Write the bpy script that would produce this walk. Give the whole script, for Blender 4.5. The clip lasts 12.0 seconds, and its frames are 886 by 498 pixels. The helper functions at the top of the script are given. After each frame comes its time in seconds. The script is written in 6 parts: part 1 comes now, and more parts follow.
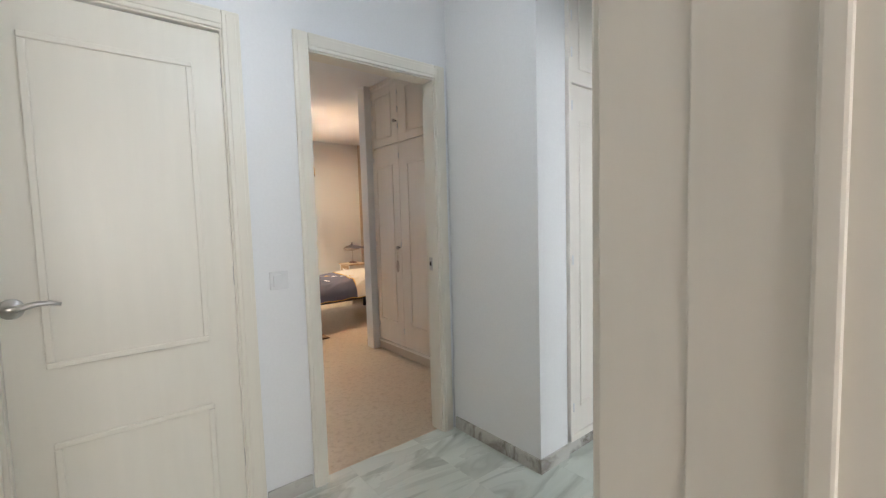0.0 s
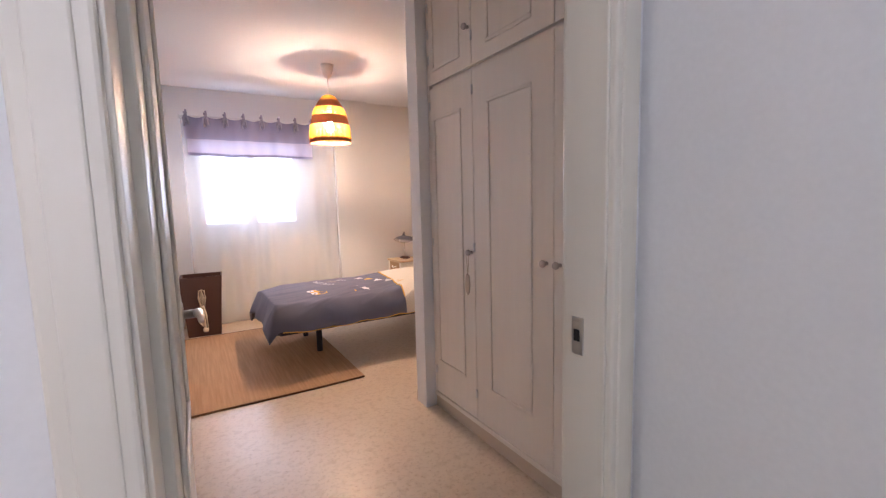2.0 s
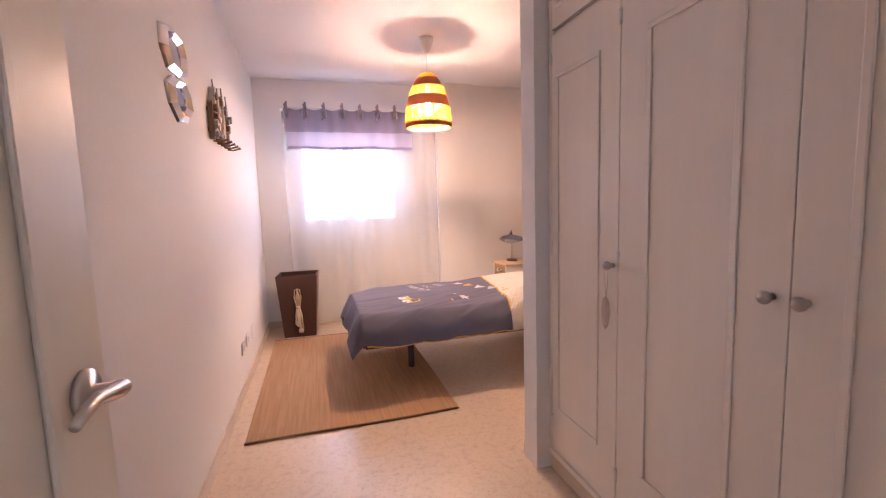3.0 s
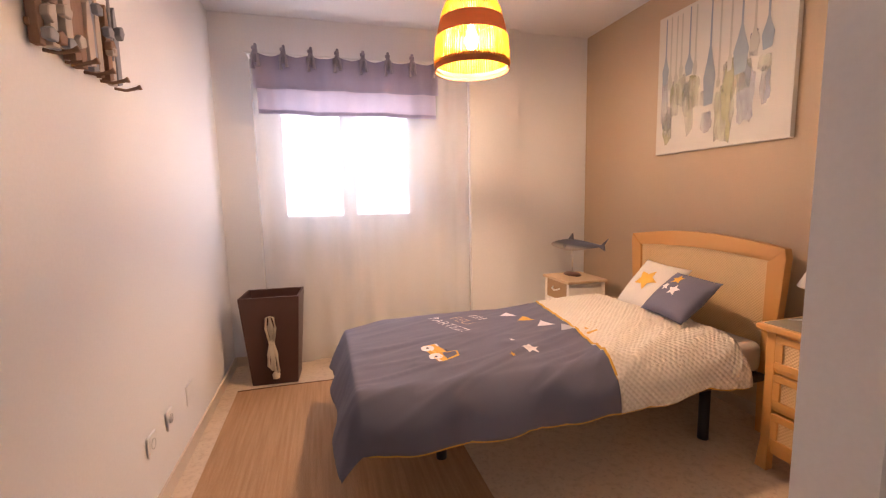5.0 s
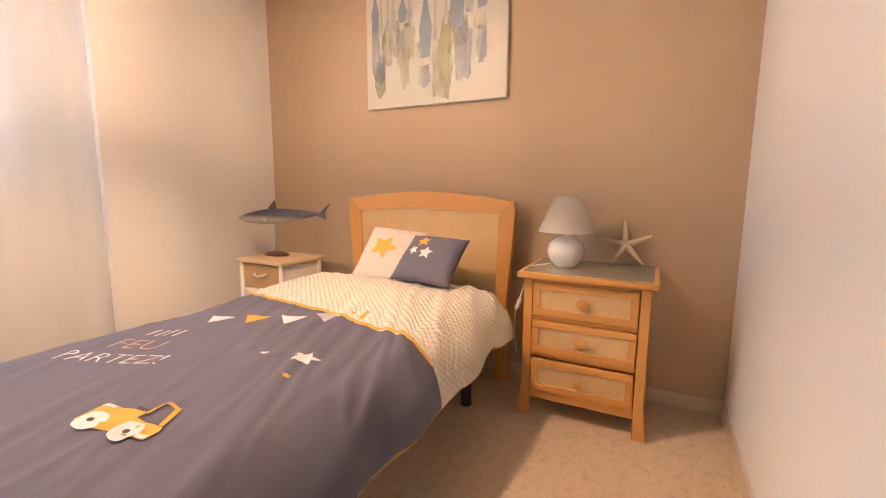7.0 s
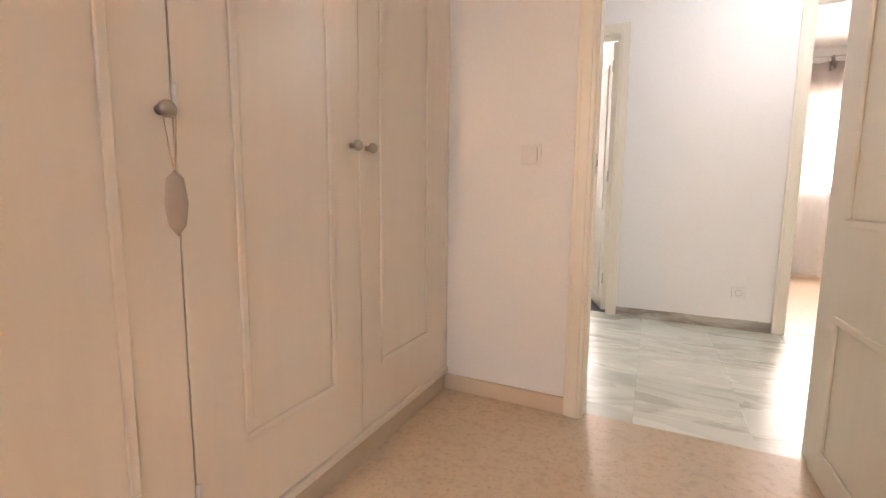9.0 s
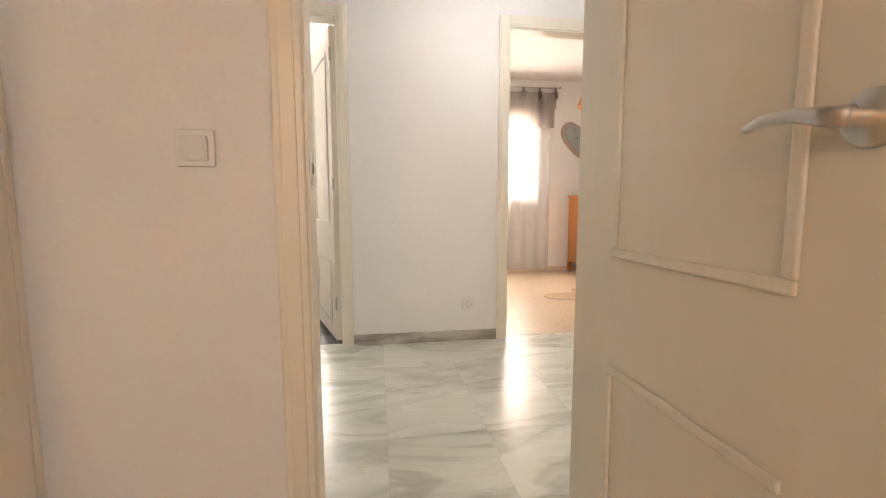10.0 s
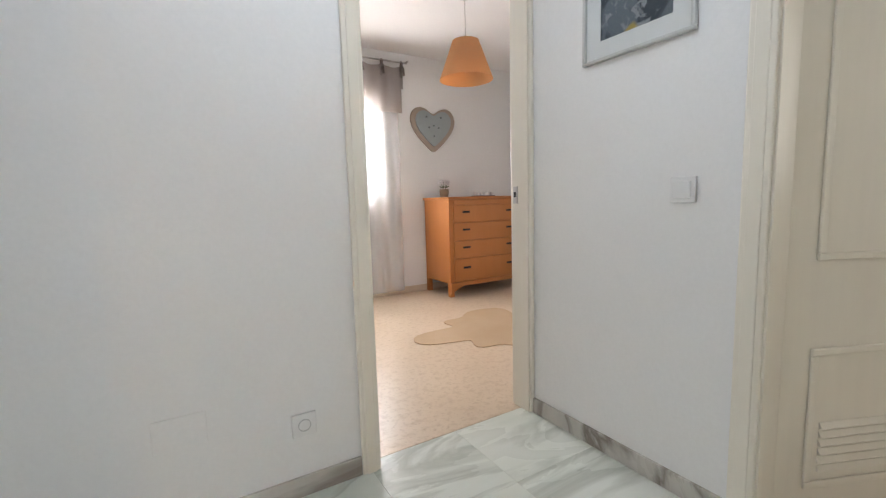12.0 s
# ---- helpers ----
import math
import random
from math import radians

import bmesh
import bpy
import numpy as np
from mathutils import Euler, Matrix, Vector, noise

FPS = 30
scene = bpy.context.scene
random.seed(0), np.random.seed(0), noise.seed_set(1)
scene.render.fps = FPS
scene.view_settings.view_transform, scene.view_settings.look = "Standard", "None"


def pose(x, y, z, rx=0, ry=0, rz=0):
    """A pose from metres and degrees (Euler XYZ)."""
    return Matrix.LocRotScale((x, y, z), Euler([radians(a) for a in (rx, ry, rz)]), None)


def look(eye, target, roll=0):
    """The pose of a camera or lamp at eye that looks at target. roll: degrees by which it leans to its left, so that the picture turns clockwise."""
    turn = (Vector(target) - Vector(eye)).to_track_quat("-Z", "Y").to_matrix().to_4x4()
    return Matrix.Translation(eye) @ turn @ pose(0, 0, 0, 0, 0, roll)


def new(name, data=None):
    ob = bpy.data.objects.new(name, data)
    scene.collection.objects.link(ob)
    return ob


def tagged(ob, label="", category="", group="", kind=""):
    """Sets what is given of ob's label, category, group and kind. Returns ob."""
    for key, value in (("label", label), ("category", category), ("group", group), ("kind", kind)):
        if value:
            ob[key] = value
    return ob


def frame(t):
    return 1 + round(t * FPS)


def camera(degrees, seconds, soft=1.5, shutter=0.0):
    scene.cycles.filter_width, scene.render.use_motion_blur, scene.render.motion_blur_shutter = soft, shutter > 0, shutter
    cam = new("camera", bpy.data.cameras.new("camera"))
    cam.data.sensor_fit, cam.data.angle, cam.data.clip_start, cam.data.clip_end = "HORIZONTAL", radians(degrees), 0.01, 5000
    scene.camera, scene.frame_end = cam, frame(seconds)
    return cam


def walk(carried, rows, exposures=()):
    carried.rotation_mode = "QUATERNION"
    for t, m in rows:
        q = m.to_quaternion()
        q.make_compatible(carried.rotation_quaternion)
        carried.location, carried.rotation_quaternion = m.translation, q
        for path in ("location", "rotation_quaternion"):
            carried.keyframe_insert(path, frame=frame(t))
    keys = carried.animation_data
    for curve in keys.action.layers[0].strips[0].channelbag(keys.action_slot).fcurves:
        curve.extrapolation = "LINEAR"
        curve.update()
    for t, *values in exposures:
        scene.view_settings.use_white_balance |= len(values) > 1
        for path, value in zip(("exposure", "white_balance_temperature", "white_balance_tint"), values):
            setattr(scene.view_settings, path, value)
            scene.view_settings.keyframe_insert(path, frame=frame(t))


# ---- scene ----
cam = camera(92.4, 12.0, soft=1.25)
PATH = [
    (0, (-0.58, -1.901, 1.248), (0.677, -0.352, 1.108), -1.6),
    (0.4, (-0.399, -1.613, 1.248), (0.765, 0.006, 1.093), -1.3),
    (0.5, (-0.361, -1.544, 1.245), (0.791, 0.084, 1.086), -1.2),
    (1, (-0.14, -1.177, 1.25), (0.948, 0.491, 1.07), -1.2),
    (1.5, (0.04, -0.842, 1.261), (1.097, 0.844, 1.058), -1.6),
    (2, (0.263, -0.519, 1.262), (1.281, 1.189, 1.048), -1.5),
    (2.5, (0.454, -0.237, 1.249), (1.226, 1.596, 1.038), -1.9),
    (3, (0.538, 0.055, 1.238), (1.099, 1.963, 1.024), -1.8),
    (5, (0.691, 1.335, 1.22), (1.225, 3.248, 0.98), -1.3),
    (5.5, (0.686, 1.632, 1.22), (1.491, 3.444, 0.963), -0.7),
    (6, (0.664, 1.869, 1.198), (1.866, 3.444, 0.922), -0.2),
    (6.5, (0.639, 2.029, 1.133), (2.185, 3.266, 0.849), 0.1),
    (7, (0.719, 2.163, 1.008), (2.487, 3.053, 0.726), 0.4),
    (7.5, (0.74, 2.188, 0.888), (2.683, 2.576, 0.613), 0.7),
    (7.7, (0.701, 2.173, 0.873), (2.673, 2.312, 0.571), 0.6),
    (9.3, (0.726, 1.592, 0.85), (1.139, -0.353, 0.639), 0.0),
    (9.5, (0.735, 1.46, 0.865), (0.878, -0.524, 0.655), -0.2),
    (10, (0.768, 1.114, 0.906), (0.46, -0.851, 0.699), -0.1),
    (10.5, (0.777, 0.729, 0.957), (0.277, -1.196, 0.753), -0.1),
    (11, (0.735, 0.303, 0.964), (0.079, -1.581, 0.772), -0.2),
    (11.5, (0.619, 0.021, 0.964), (-0.238, -1.775, 0.763), -0.4),
    (12, (0.456, -0.205, 0.979), (-0.571, -1.908, 0.758), -1.6),
]
EXPOSURES = [(0, 0.32, 5750, 9), (0.5, 0.46, 5750, 14), (1.0, 0.48, 5600, 17), (1.5, 0.5, 5550, 20), (2.0, 0.38, 5650, 25), (3.0, 0.42, 6100, 40), (5.0, 0.14, 6600, 32), (6.5, 0.2, 6650, 29), (7.7, 0.92, 6200, 18), (9.3, 1.05, 7000, 22), (10.0, 0.8, 7150, 18), (10.5, 0.64, 6900, 16), (11.0, 0.5, 6700, 13), (11.5, 0.5, 6450, 12), (12.0, 0.58, 5800, 11)]
walk(cam, [(t, look(eye, target, roll)) for t, eye, target, roll in PATH], EXPOSURES)

# ---------- light ----------
world = bpy.data.worlds.new("world")
scene.world = world
world.use_nodes = True
wn = world.node_tree
sky = wn.nodes.new("ShaderNodeTexSky")
sky.sky_type = "NISHITA"
sky.sun_disc = False
sky.sun_elevation, sky.sun_rotation = radians(48), radians(150)
wn.nodes["Background"].inputs[1].default_value = 0.12
wn.links.new(sky.outputs[0], wn.nodes["Background"].inputs[0])


def area_light(name, m, sx, sy, power, colour):
    li = bpy.data.lights.new(name, "AREA")
    li.shape, li.size, li.size_y, li.energy, li.color = "RECTANGLE", sx, sy, power, colour
    ob = new(name, li)
    ob.matrix_world = m
    return ob


DAY = (0.86, 0.93, 1.0)
WARM = (1.0, 0.71, 0.42)
# First three carry daylight in at window openings; the last two are added fill.
area_light("room_light_panel", pose(0.9, 4.86, 1.54, -90, 0, 0), 1.1, 1.0, 20, DAY)
area_light("room_light_panel", pose(-0.75, -4.47, 1.5, 90, 0, 0), 1.1, 1.1, 70, (1.0, 0.87, 0.76))
area_light("room_light_panel", pose(1.62, -4.62, 1.7, 90, 0, 0), 0.6, 1.1, 66, (1.0, 0.97, 0.92))
# Added panel that brightens the living room; no window stands behind it.
area_light("room_light_panel", pose(6.9, -1.2, 1.5, 0, 90, 0), 1.8, 2.0, 40, (1.0, 0.93, 0.86))
# Added warm panel to light the side bathroom; its walls hold no window.
area_light("room_light_panel", pose(-2.55, -0.4, 1.5, 0, -90, 0), 0.9, 1.0, 13, (1.0, 0.9, 0.75))
BULB, BULB_W = WARM, 1900.0
GLOBE, GLOBE_W = (0.93, 0.97, 1.0), 12.0


# ---------- materials ----------
def nodes_of(name):
    m = bpy.data.materials.new(name)
    m.use_nodes = True
    return m, m.node_tree, m.node_tree.nodes["Principled BSDF"]


def mix_colour(nt, fac, a, b):
    n = nt.nodes.new("ShaderNodeMix")
    n.data_type = "RGBA"
    nt.links.new(fac, n.inputs[0])
    for k, c in ((6, a), (7, b)):
        if isinstance(c, tuple):
            n.inputs[k].default_value = (*c, 1)
        else:
            nt.links.new(c, n.inputs[k])
    return n.outputs[2]


def noise_out(nt, scale, detail=3.0, stretch=None, rough=0.5, warp=0.0):
    co = nt.nodes.new("ShaderNodeTexCoord")
    src = co.outputs["Object"]
    if stretch:
        mp = nt.nodes.new("ShaderNodeMapping")
        mp.inputs["Scale"].default_value = stretch
        nt.links.new(src, mp.inputs[0])
        src = mp.outputs[0]
    n = nt.nodes.new("ShaderNodeTexNoise")
    n.inputs["Scale"].default_value, n.inputs["Detail"].default_value = scale, detail
    n.inputs["Roughness"].default_value, n.inputs["Distortion"].default_value = rough, warp
    nt.links.new(src, n.inputs["Vector"])
    return n.outputs[0]


def ramp(nt, src, stops):
    r = nt.nodes.new("ShaderNodeValToRGB")
    e = r.color_ramp.elements
    while len(e) < len(stops):
        e.new(0.5)
    for el, (p, v) in zip(e, stops):
        el.position = p
        el.color = (v, v, v, 1) if not isinstance(v, tuple) else (*v, 1)
    nt.links.new(src, r.inputs[0])
    return r.outputs[0]


def bump(nt, bsdf, src, strength, distance=0.002):
    b = nt.nodes.new("ShaderNodeBump")
    b.inputs["Strength"].default_value, b.inputs["Distance"].default_value = strength, distance
    nt.links.new(src, b.inputs["Height"])
    nt.links.new(b.outputs[0], bsdf.inputs["Normal"])


def surface(name, a, b, rough=0.5, fine=60.0, coarse=2.5, metal=0.0, relief=0.15, stretch=None, depth=0.002):
    """Two-scale mottled surface between colours a and b."""
    m, nt, p = nodes_of(name)
    f1 = noise_out(nt, fine, 4, stretch)
    f2 = noise_out(nt, coarse, 4, stretch)
    c1 = mix_colour(nt, ramp(nt, f2, [(0.3, 0.0), (0.7, 1.0)]), a, b)
    c2 = mix_colour(nt, f1, c1, tuple(0.5 * (x + y) * 0.93 for x, y in zip(a, b)))
    nt.links.new(c2, p.inputs["Base Color"])
    p.inputs["Metallic"].default_value = metal
    r = nt.nodes.new("ShaderNodeMapRange")
    r.inputs["To Min"].default_value, r.inputs["To Max"].default_value = max(0.03, rough - 0.08), min(1, rough + 0.08)
    nt.links.new(f2, r.inputs[0])
    nt.links.new(r.outputs[0], p.inputs["Roughness"])
    if relief:
        bump(nt, p, f1, relief, depth)
    return m


def weave(name, a, b, scale, rough=0.85, relief=0.5, gap=0.0):
    """Woven threads: two crossed wave patterns."""
    m, nt, p = nodes_of(name)
    co = nt.nodes.new("ShaderNodeTexCoord")
    sx = nt.nodes.new("ShaderNodeSeparateXYZ")
    nt.links.new(co.outputs["UV"], sx.inputs[0])
    waves = []
    for k in (0, 1):
        mu = nt.nodes.new("ShaderNodeMath")
        mu.operation = "MULTIPLY"
        mu.inputs[1].default_value = scale
        nt.links.new(sx.outputs[k], mu.inputs[0])
        si = nt.nodes.new("ShaderNodeMath")
        si.operation = "SINE"
        nt.links.new(mu.outputs[0], si.inputs[0])
        waves.append(si.outputs[0])
    pr = nt.nodes.new("ShaderNodeMath")
    pr.operation = "MULTIPLY"
    nt.links.new(waves[0], pr.inputs[0])
    nt.links.new(waves[1], pr.inputs[1])
    f2 = noise_out(nt, 9, 3)
    c = mix_colour(nt, ramp(nt, pr.outputs[0], [(0.0, 0.0), (0.6, 1.0)]), a, b)
    c = mix_colour(nt, f2, c, tuple(0.85 * v for v in a))
    nt.links.new(c, p.inputs["Base Color"])
    p.inputs["Roughness"].default_value = rough
    bump(nt, p, pr.outputs[0], relief, 0.003)
    return m


def sheer_material(name, colour, clear, front=0.45):
    m = bpy.data.materials.new(name)
    m.use_nodes = True
    nt = m.node_tree
    nt.nodes.remove(nt.nodes["Principled BSDF"])
    tl, df, tr = (nt.nodes.new("ShaderNodeBsdf" + k) for k in ("Translucent", "Diffuse", "Transparent"))
    mx, m2 = nt.nodes.new("ShaderNodeMixShader"), nt.nodes.new("ShaderNodeMixShader")
    f = noise_out(nt, 220, 2, (1, 1, 0.2))
    c = mix_colour(nt, f, colour, tuple(0.92 * v for v in colour))
    nt.links.new(c, tl.inputs[0])
    nt.links.new(c, df.inputs[0])
    mx.inputs[0].default_value = front
    m2.inputs[0].default_value = clear
    nt.links.new(tl.outputs[0], mx.inputs[1])
    nt.links.new(df.outputs[0], mx.inputs[2])
    nt.links.new(mx.outputs[0], m2.inputs[1])
    nt.links.new(tr.outputs[0], m2.inputs[2])
    nt.links.new(m2.outputs[0], nt.nodes["Material Output"].inputs[0])
    return m


def glow(name, colour, strength):
    m, nt, p = nodes_of(name)
    p.inputs["Base Color"].default_value = (*colour, 1)
    p.inputs["Emission Color"].default_value = (*colour, 1)
    p.inputs["Emission Strength"].default_value = strength
    return m


def terrazzo(name):
    m, nt, p = nodes_of(name)
    base = mix_colour(nt, noise_out(nt, 3, 4), (0.60, 0.475, 0.335), (0.675, 0.56, 0.425))
    for scale, lo, hi, col in ((26, 0.50, 0.72, (0.52, 0.40, 0.27)), (60, 0.55, 0.75, (0.46, 0.34, 0.23))):
        base = mix_colour(nt, ramp(nt, noise_out(nt, scale, 2), [(lo, 0.0), (hi, 0.75)]), base, col)
    nt.links.new(base, p.inputs["Base Color"])
    nt.links.new(ramp(nt, noise_out(nt, 5, 4), [(0.3, 0.31), (0.7, 0.36)]), p.inputs["Roughness"])
    return m


def marble(name, dark=False):
    m, nt, p = nodes_of(name)
    info = nt.nodes.new("ShaderNodeObjectInfo")
    co = nt.nodes.new("ShaderNodeTexCoord")
    ad = nt.nodes.new("ShaderNodeVectorMath")
    ad.operation = "SCALE"
    ad.inputs[0].default_value = (17, 23, 5)
    st = nt.nodes.new("ShaderNodeMapping")
    st.inputs["Rotation"].default_value = (0, 0, 0.6)
    st.inputs["Scale"].default_value = (0.45, 1.6, 1)
    nt.links.new(co.outputs["Object"], st.inputs[0])
    nt.links.new(info.outputs["Random"], ad.inputs["Scale"])
    su = nt.nodes.new("ShaderNodeVectorMath")
    nt.links.new(st.outputs[0], su.inputs[0])
    nt.links.new(ad.outputs[0], su.inputs[1])
    n = nt.nodes.new("ShaderNodeTexNoise")
    n.inputs["Scale"].default_value, n.inputs["Detail"].default_value, n.inputs["Distortion"].default_value = 1.7, 6, 1.1
    nt.links.new(su.outputs[0], n.inputs["Vector"])
    n2 = nt.nodes.new("ShaderNodeTexNoise")
    n2.inputs["Scale"].default_value, n2.inputs["Detail"].default_value, n2.inputs["Distortion"].default_value = 3.0, 8, 0.8
    nt.links.new(su.outputs[0], n2.inputs["Vector"])
    vein = ramp(nt, n.outputs[0], [(0.46, 0.0), (0.50, 1.0), (0.58, 0.0)])
    cloud = ramp(nt, n2.outputs[0], [(0.35, 0.0), (0.7, 1.0)])
    if dark:
        c = mix_colour(nt, cloud, (0.60, 0.58, 0.53), (0.45, 0.43, 0.39))
        c = mix_colour(nt, vein, c, (0.26, 0.23, 0.20))
    else:
        c = mix_colour(nt, cloud, (0.72, 0.75, 0.69), (0.58, 0.62, 0.55))
        mm = nt.nodes.new("ShaderNodeMath")
        mm.operation = "MULTIPLY"
        mm.inputs[1].default_value = 0.52
        nt.links.new(vein, mm.inputs[0])
        c = mix_colour(nt, mm.outputs[0], c, (0.30, 0.33, 0.28))
    nt.links.new(c, p.inputs["Base Color"])
    nt.links.new(ramp(nt, n2.outputs[0], [(0.3, 0.22), (0.7, 0.36)]), p.inputs["Roughness"])
    return m


def plain(name, colour, rough=0.5, metal=0.0, clear=0.0):
    m, nt, p = nodes_of(name)
    f = noise_out(nt, 25, 3)
    nt.links.new(mix_colour(nt, f, colour, tuple(0.88 * v for v in colour)), p.inputs["Base Color"])
    p.inputs["Roughness"].default_value, p.inputs["Metallic"].default_value = rough, metal
    p.inputs["Transmission Weight"].default_value = clear
    return m


def thin_glass(name, gloss=0.5):
    """A thin clear pane: light passes straight, with a faint polished reflection."""
    m = bpy.data.materials.new(name)
    m.use_nodes = True
    nt = m.node_tree
    nt.nodes.remove(nt.nodes["Principled BSDF"])
    gl, tr, mx = nt.nodes.new("ShaderNodeBsdfGlossy"), nt.nodes.new("ShaderNodeBsdfTransparent"), nt.nodes.new("ShaderNodeMixShader")
    gl.inputs["Roughness"].default_value = 0.03
    tr.inputs[0].default_value = (0.97, 0.985, 0.98, 1)
    lw, pw, sc = nt.nodes.new("ShaderNodeLayerWeight"), nt.nodes.new("ShaderNodeMath"), nt.nodes.new("ShaderNodeMath")
    lw.inputs[0].default_value = 0.5
    pw.operation, sc.operation = "POWER", "MULTIPLY_ADD"
    pw.inputs[1].default_value, sc.inputs[1].default_value, sc.inputs[2].default_value = 4.0, gloss, 0.04 * gloss
    nt.links.new(lw.outputs["Facing"], pw.inputs[0])
    nt.links.new(pw.outputs[0], sc.inputs[0])
    nt.links.new(sc.outputs[0], mx.inputs[0])
    nt.links.new(tr.outputs[0], mx.inputs[1])
    nt.links.new(gl.outputs[0], mx.inputs[2])
    nt.links.new(mx.outputs[0], nt.nodes["Material Output"].inputs[0])
    return m


WALL = surface("white_wall_paint", (0.84, 0.84, 0.83), (0.81, 0.81, 0.80), 0.75, 90, 1.5, relief=0.08)
TAN = surface("tan_wall_paint", (0.55, 0.425, 0.285), (0.52, 0.40, 0.265), 0.8, 90, 1.5, relief=0.10)
CEIL = surface("ceiling_paint", (0.85, 0.84, 0.83), (0.82, 0.81, 0.80), 0.85, 90, 1.2, relief=0.06)
LACQUER = surface("cream_door_lacquer", (0.83, 0.79, 0.69), (0.79, 0.75, 0.65), 0.36, 30, 3, relief=0.05, stretch=(1, 1, 0.08))
WARDROBE = surface("wardrobe_lacquer", (0.87, 0.82, 0.74), (0.84, 0.79, 0.71), 0.30, 30, 3, relief=0.05, stretch=(1, 1, 0.08))
TERRAZZO = terrazzo("cream_terrazzo")
MARBLE = marble("white_veined_marble")
MARBLE_DARK = marble("grey_marble_skirting", True)
CREAM_STONE = surface("cream_stone_skirting", (0.68, 0.58, 0.46), (0.60, 0.50, 0.39), 0.35, 70, 6)
SLATE = surface("dark_slate_tile", (0.060, 0.065, 0.072), (0.085, 0.088, 0.092), 0.4, 50, 4)
GROUT = surface("light_grout", (0.36, 0.35, 0.33), (0.30, 0.29, 0.28), 0.9, 80, 5)
STONE_STRIP = surface("grey_stone_cladding", (0.34, 0.31, 0.275), (0.20, 0.18, 0.155), 0.6, 40, 5, relief=0.4, stretch=(0.35, 1, 4), depth=0.004)
STEEL = plain("brushed_steel", (0.62, 0.60, 0.58), 0.28, 1.0)
NICKEL = plain("nickel_knob", (0.50, 0.46, 0.43), 0.3, 1.0)
BLACK = plain("black_metal", (0.02, 0.02, 0.024), 0.4, 0.3)
WHITE_PLASTIC = plain("white_plastic", (0.80, 0.80, 0.79), 0.3)
CERAMIC = plain("white_ceramic", (0.82, 0.81, 0.79), 0.12)
PINE = surface("honey_pine", (0.68, 0.36, 0.105), (0.60, 0.30, 0.08), 0.38, 26, 4, relief=0.1, stretch=(1, 1, 0.12))
PINE_H = surface("honey_pine_crosswise", (0.68, 0.36, 0.105), (0.60, 0.30, 0.08), 0.38, 26, 4, relief=0.1, stretch=(1, 0.12, 1))
PINE_DARK = surface("orange_pine", (0.55, 0.22, 0.06), (0.45, 0.165, 0.04), 0.4, 26, 4, relief=0.1, stretch=(1, 1, 0.12))
RATTAN = weave("woven_rattan", (0.78, 0.55, 0.28), (0.58, 0.37, 0.16), 420)
GREY_CLOTH = weave("slate_blue_cotton", (0.135, 0.135, 0.185), (0.115, 0.115, 0.16), 1800, 0.9, 0.06)
GREY_CURTAIN = weave("grey_linen", (0.22, 0.21, 0.26), (0.18, 0.175, 0.22), 1400, 0.9, 0.3)
TAUPE_CURTAIN = weave("taupe_linen", (0.34, 0.31, 0.28), (0.28, 0.25, 0.23), 1400, 0.9, 0.3)
WAFFLE = weave("cream_waffle_cotton", (0.80, 0.74, 0.62), (0.69, 0.62, 0.50), 230, 0.9, 1.0)
LINEN_WHITE = weave("pale_linen", (0.66, 0.62, 0.56), (0.60, 0.56, 0.50), 1500, 0.9, 0.2)
MUSTARD = plain("mustard_cotton", (0.70, 0.40, 0.06), 0.85)
PRINT_WHITE = plain("white_print", (0.78, 0.76, 0.76), 0.85)
PRINT_TAN = plain("sand_print", (0.55, 0.42, 0.30), 0.85)
PRINT_DARK = plain("dark_print", (0.08, 0.075, 0.09), 0.85)
SHEER = sheer_material("white_voile", (0.86, 0.86, 0.86), 0.67, 0.72)
JUTE = weave("brown_jute", (0.36, 0.21, 0.11), (0.25, 0.14, 0.07), 420, 0.95, 0.8)
DARK_WOOD = surface("dark_brown_wood", (0.085, 0.036, 0.026), (0.060, 0.025, 0.018), 0.4, 22, 3, relief=0.1, stretch=(1, 1, 0.15))
ROPE = surface("cotton_rope", (0.70, 0.62, 0.48), (0.58, 0.49, 0.36), 0.9, 160, 12, relief=0.4)
RAFFIA = sheer_material("natural_raffia", (0.78, 0.38, 0.04), 0.14, 0.5)
RAFFIA_DARK = sheer_material("brown_raffia", (0.26, 0.125, 0.065), 0.0, 0.75)
GLASS = thin_glass("clear_glass")
PICTURE_GLASS = thin_glass("anti_glare_picture_glass", 0.08)
FROST_PANE = sheer_material("frosted_window_glass", (0.92, 0.93, 0.93), 0.0, 0.2)
FROST = plain("frosted_glass", (0.85, 0.87, 0.88), 0.5, 0, 0.7)
MIRROR = plain("mirror_glass", (0.86, 0.87, 0.90), 0.03, 1.0)
BROWN_ALU = plain("brown_window_frame", (0.10, 0.065, 0.045), 0.4)
WHITE_ALU = plain("white_window_frame", (0.78, 0.79, 0.80), 0.35)


# ---------- mesh helpers ----------
def bx(bm, x0, x1, y0, y1, z0, z1, bev=0.0, seg=2, m=None):
    """A box, its edges rounded, added to bm."""
    t = bmesh.new()
    bmesh.ops.create_cube(t, size=1)
    for v in t.verts:
        v.co = Vector((x0 + (v.co.x + 0.5) * (x1 - x0), y0 + (v.co.y + 0.5) * (y1 - y0), z0 + (v.co.z + 0.5) * (z1 - z0)))
    if bev:
        bmesh.ops.bevel(t, geom=t.edges[:], offset=bev, segments=seg, profile=0.5, affect="EDGES")
    add_bm(bm, t, m)
    return bm


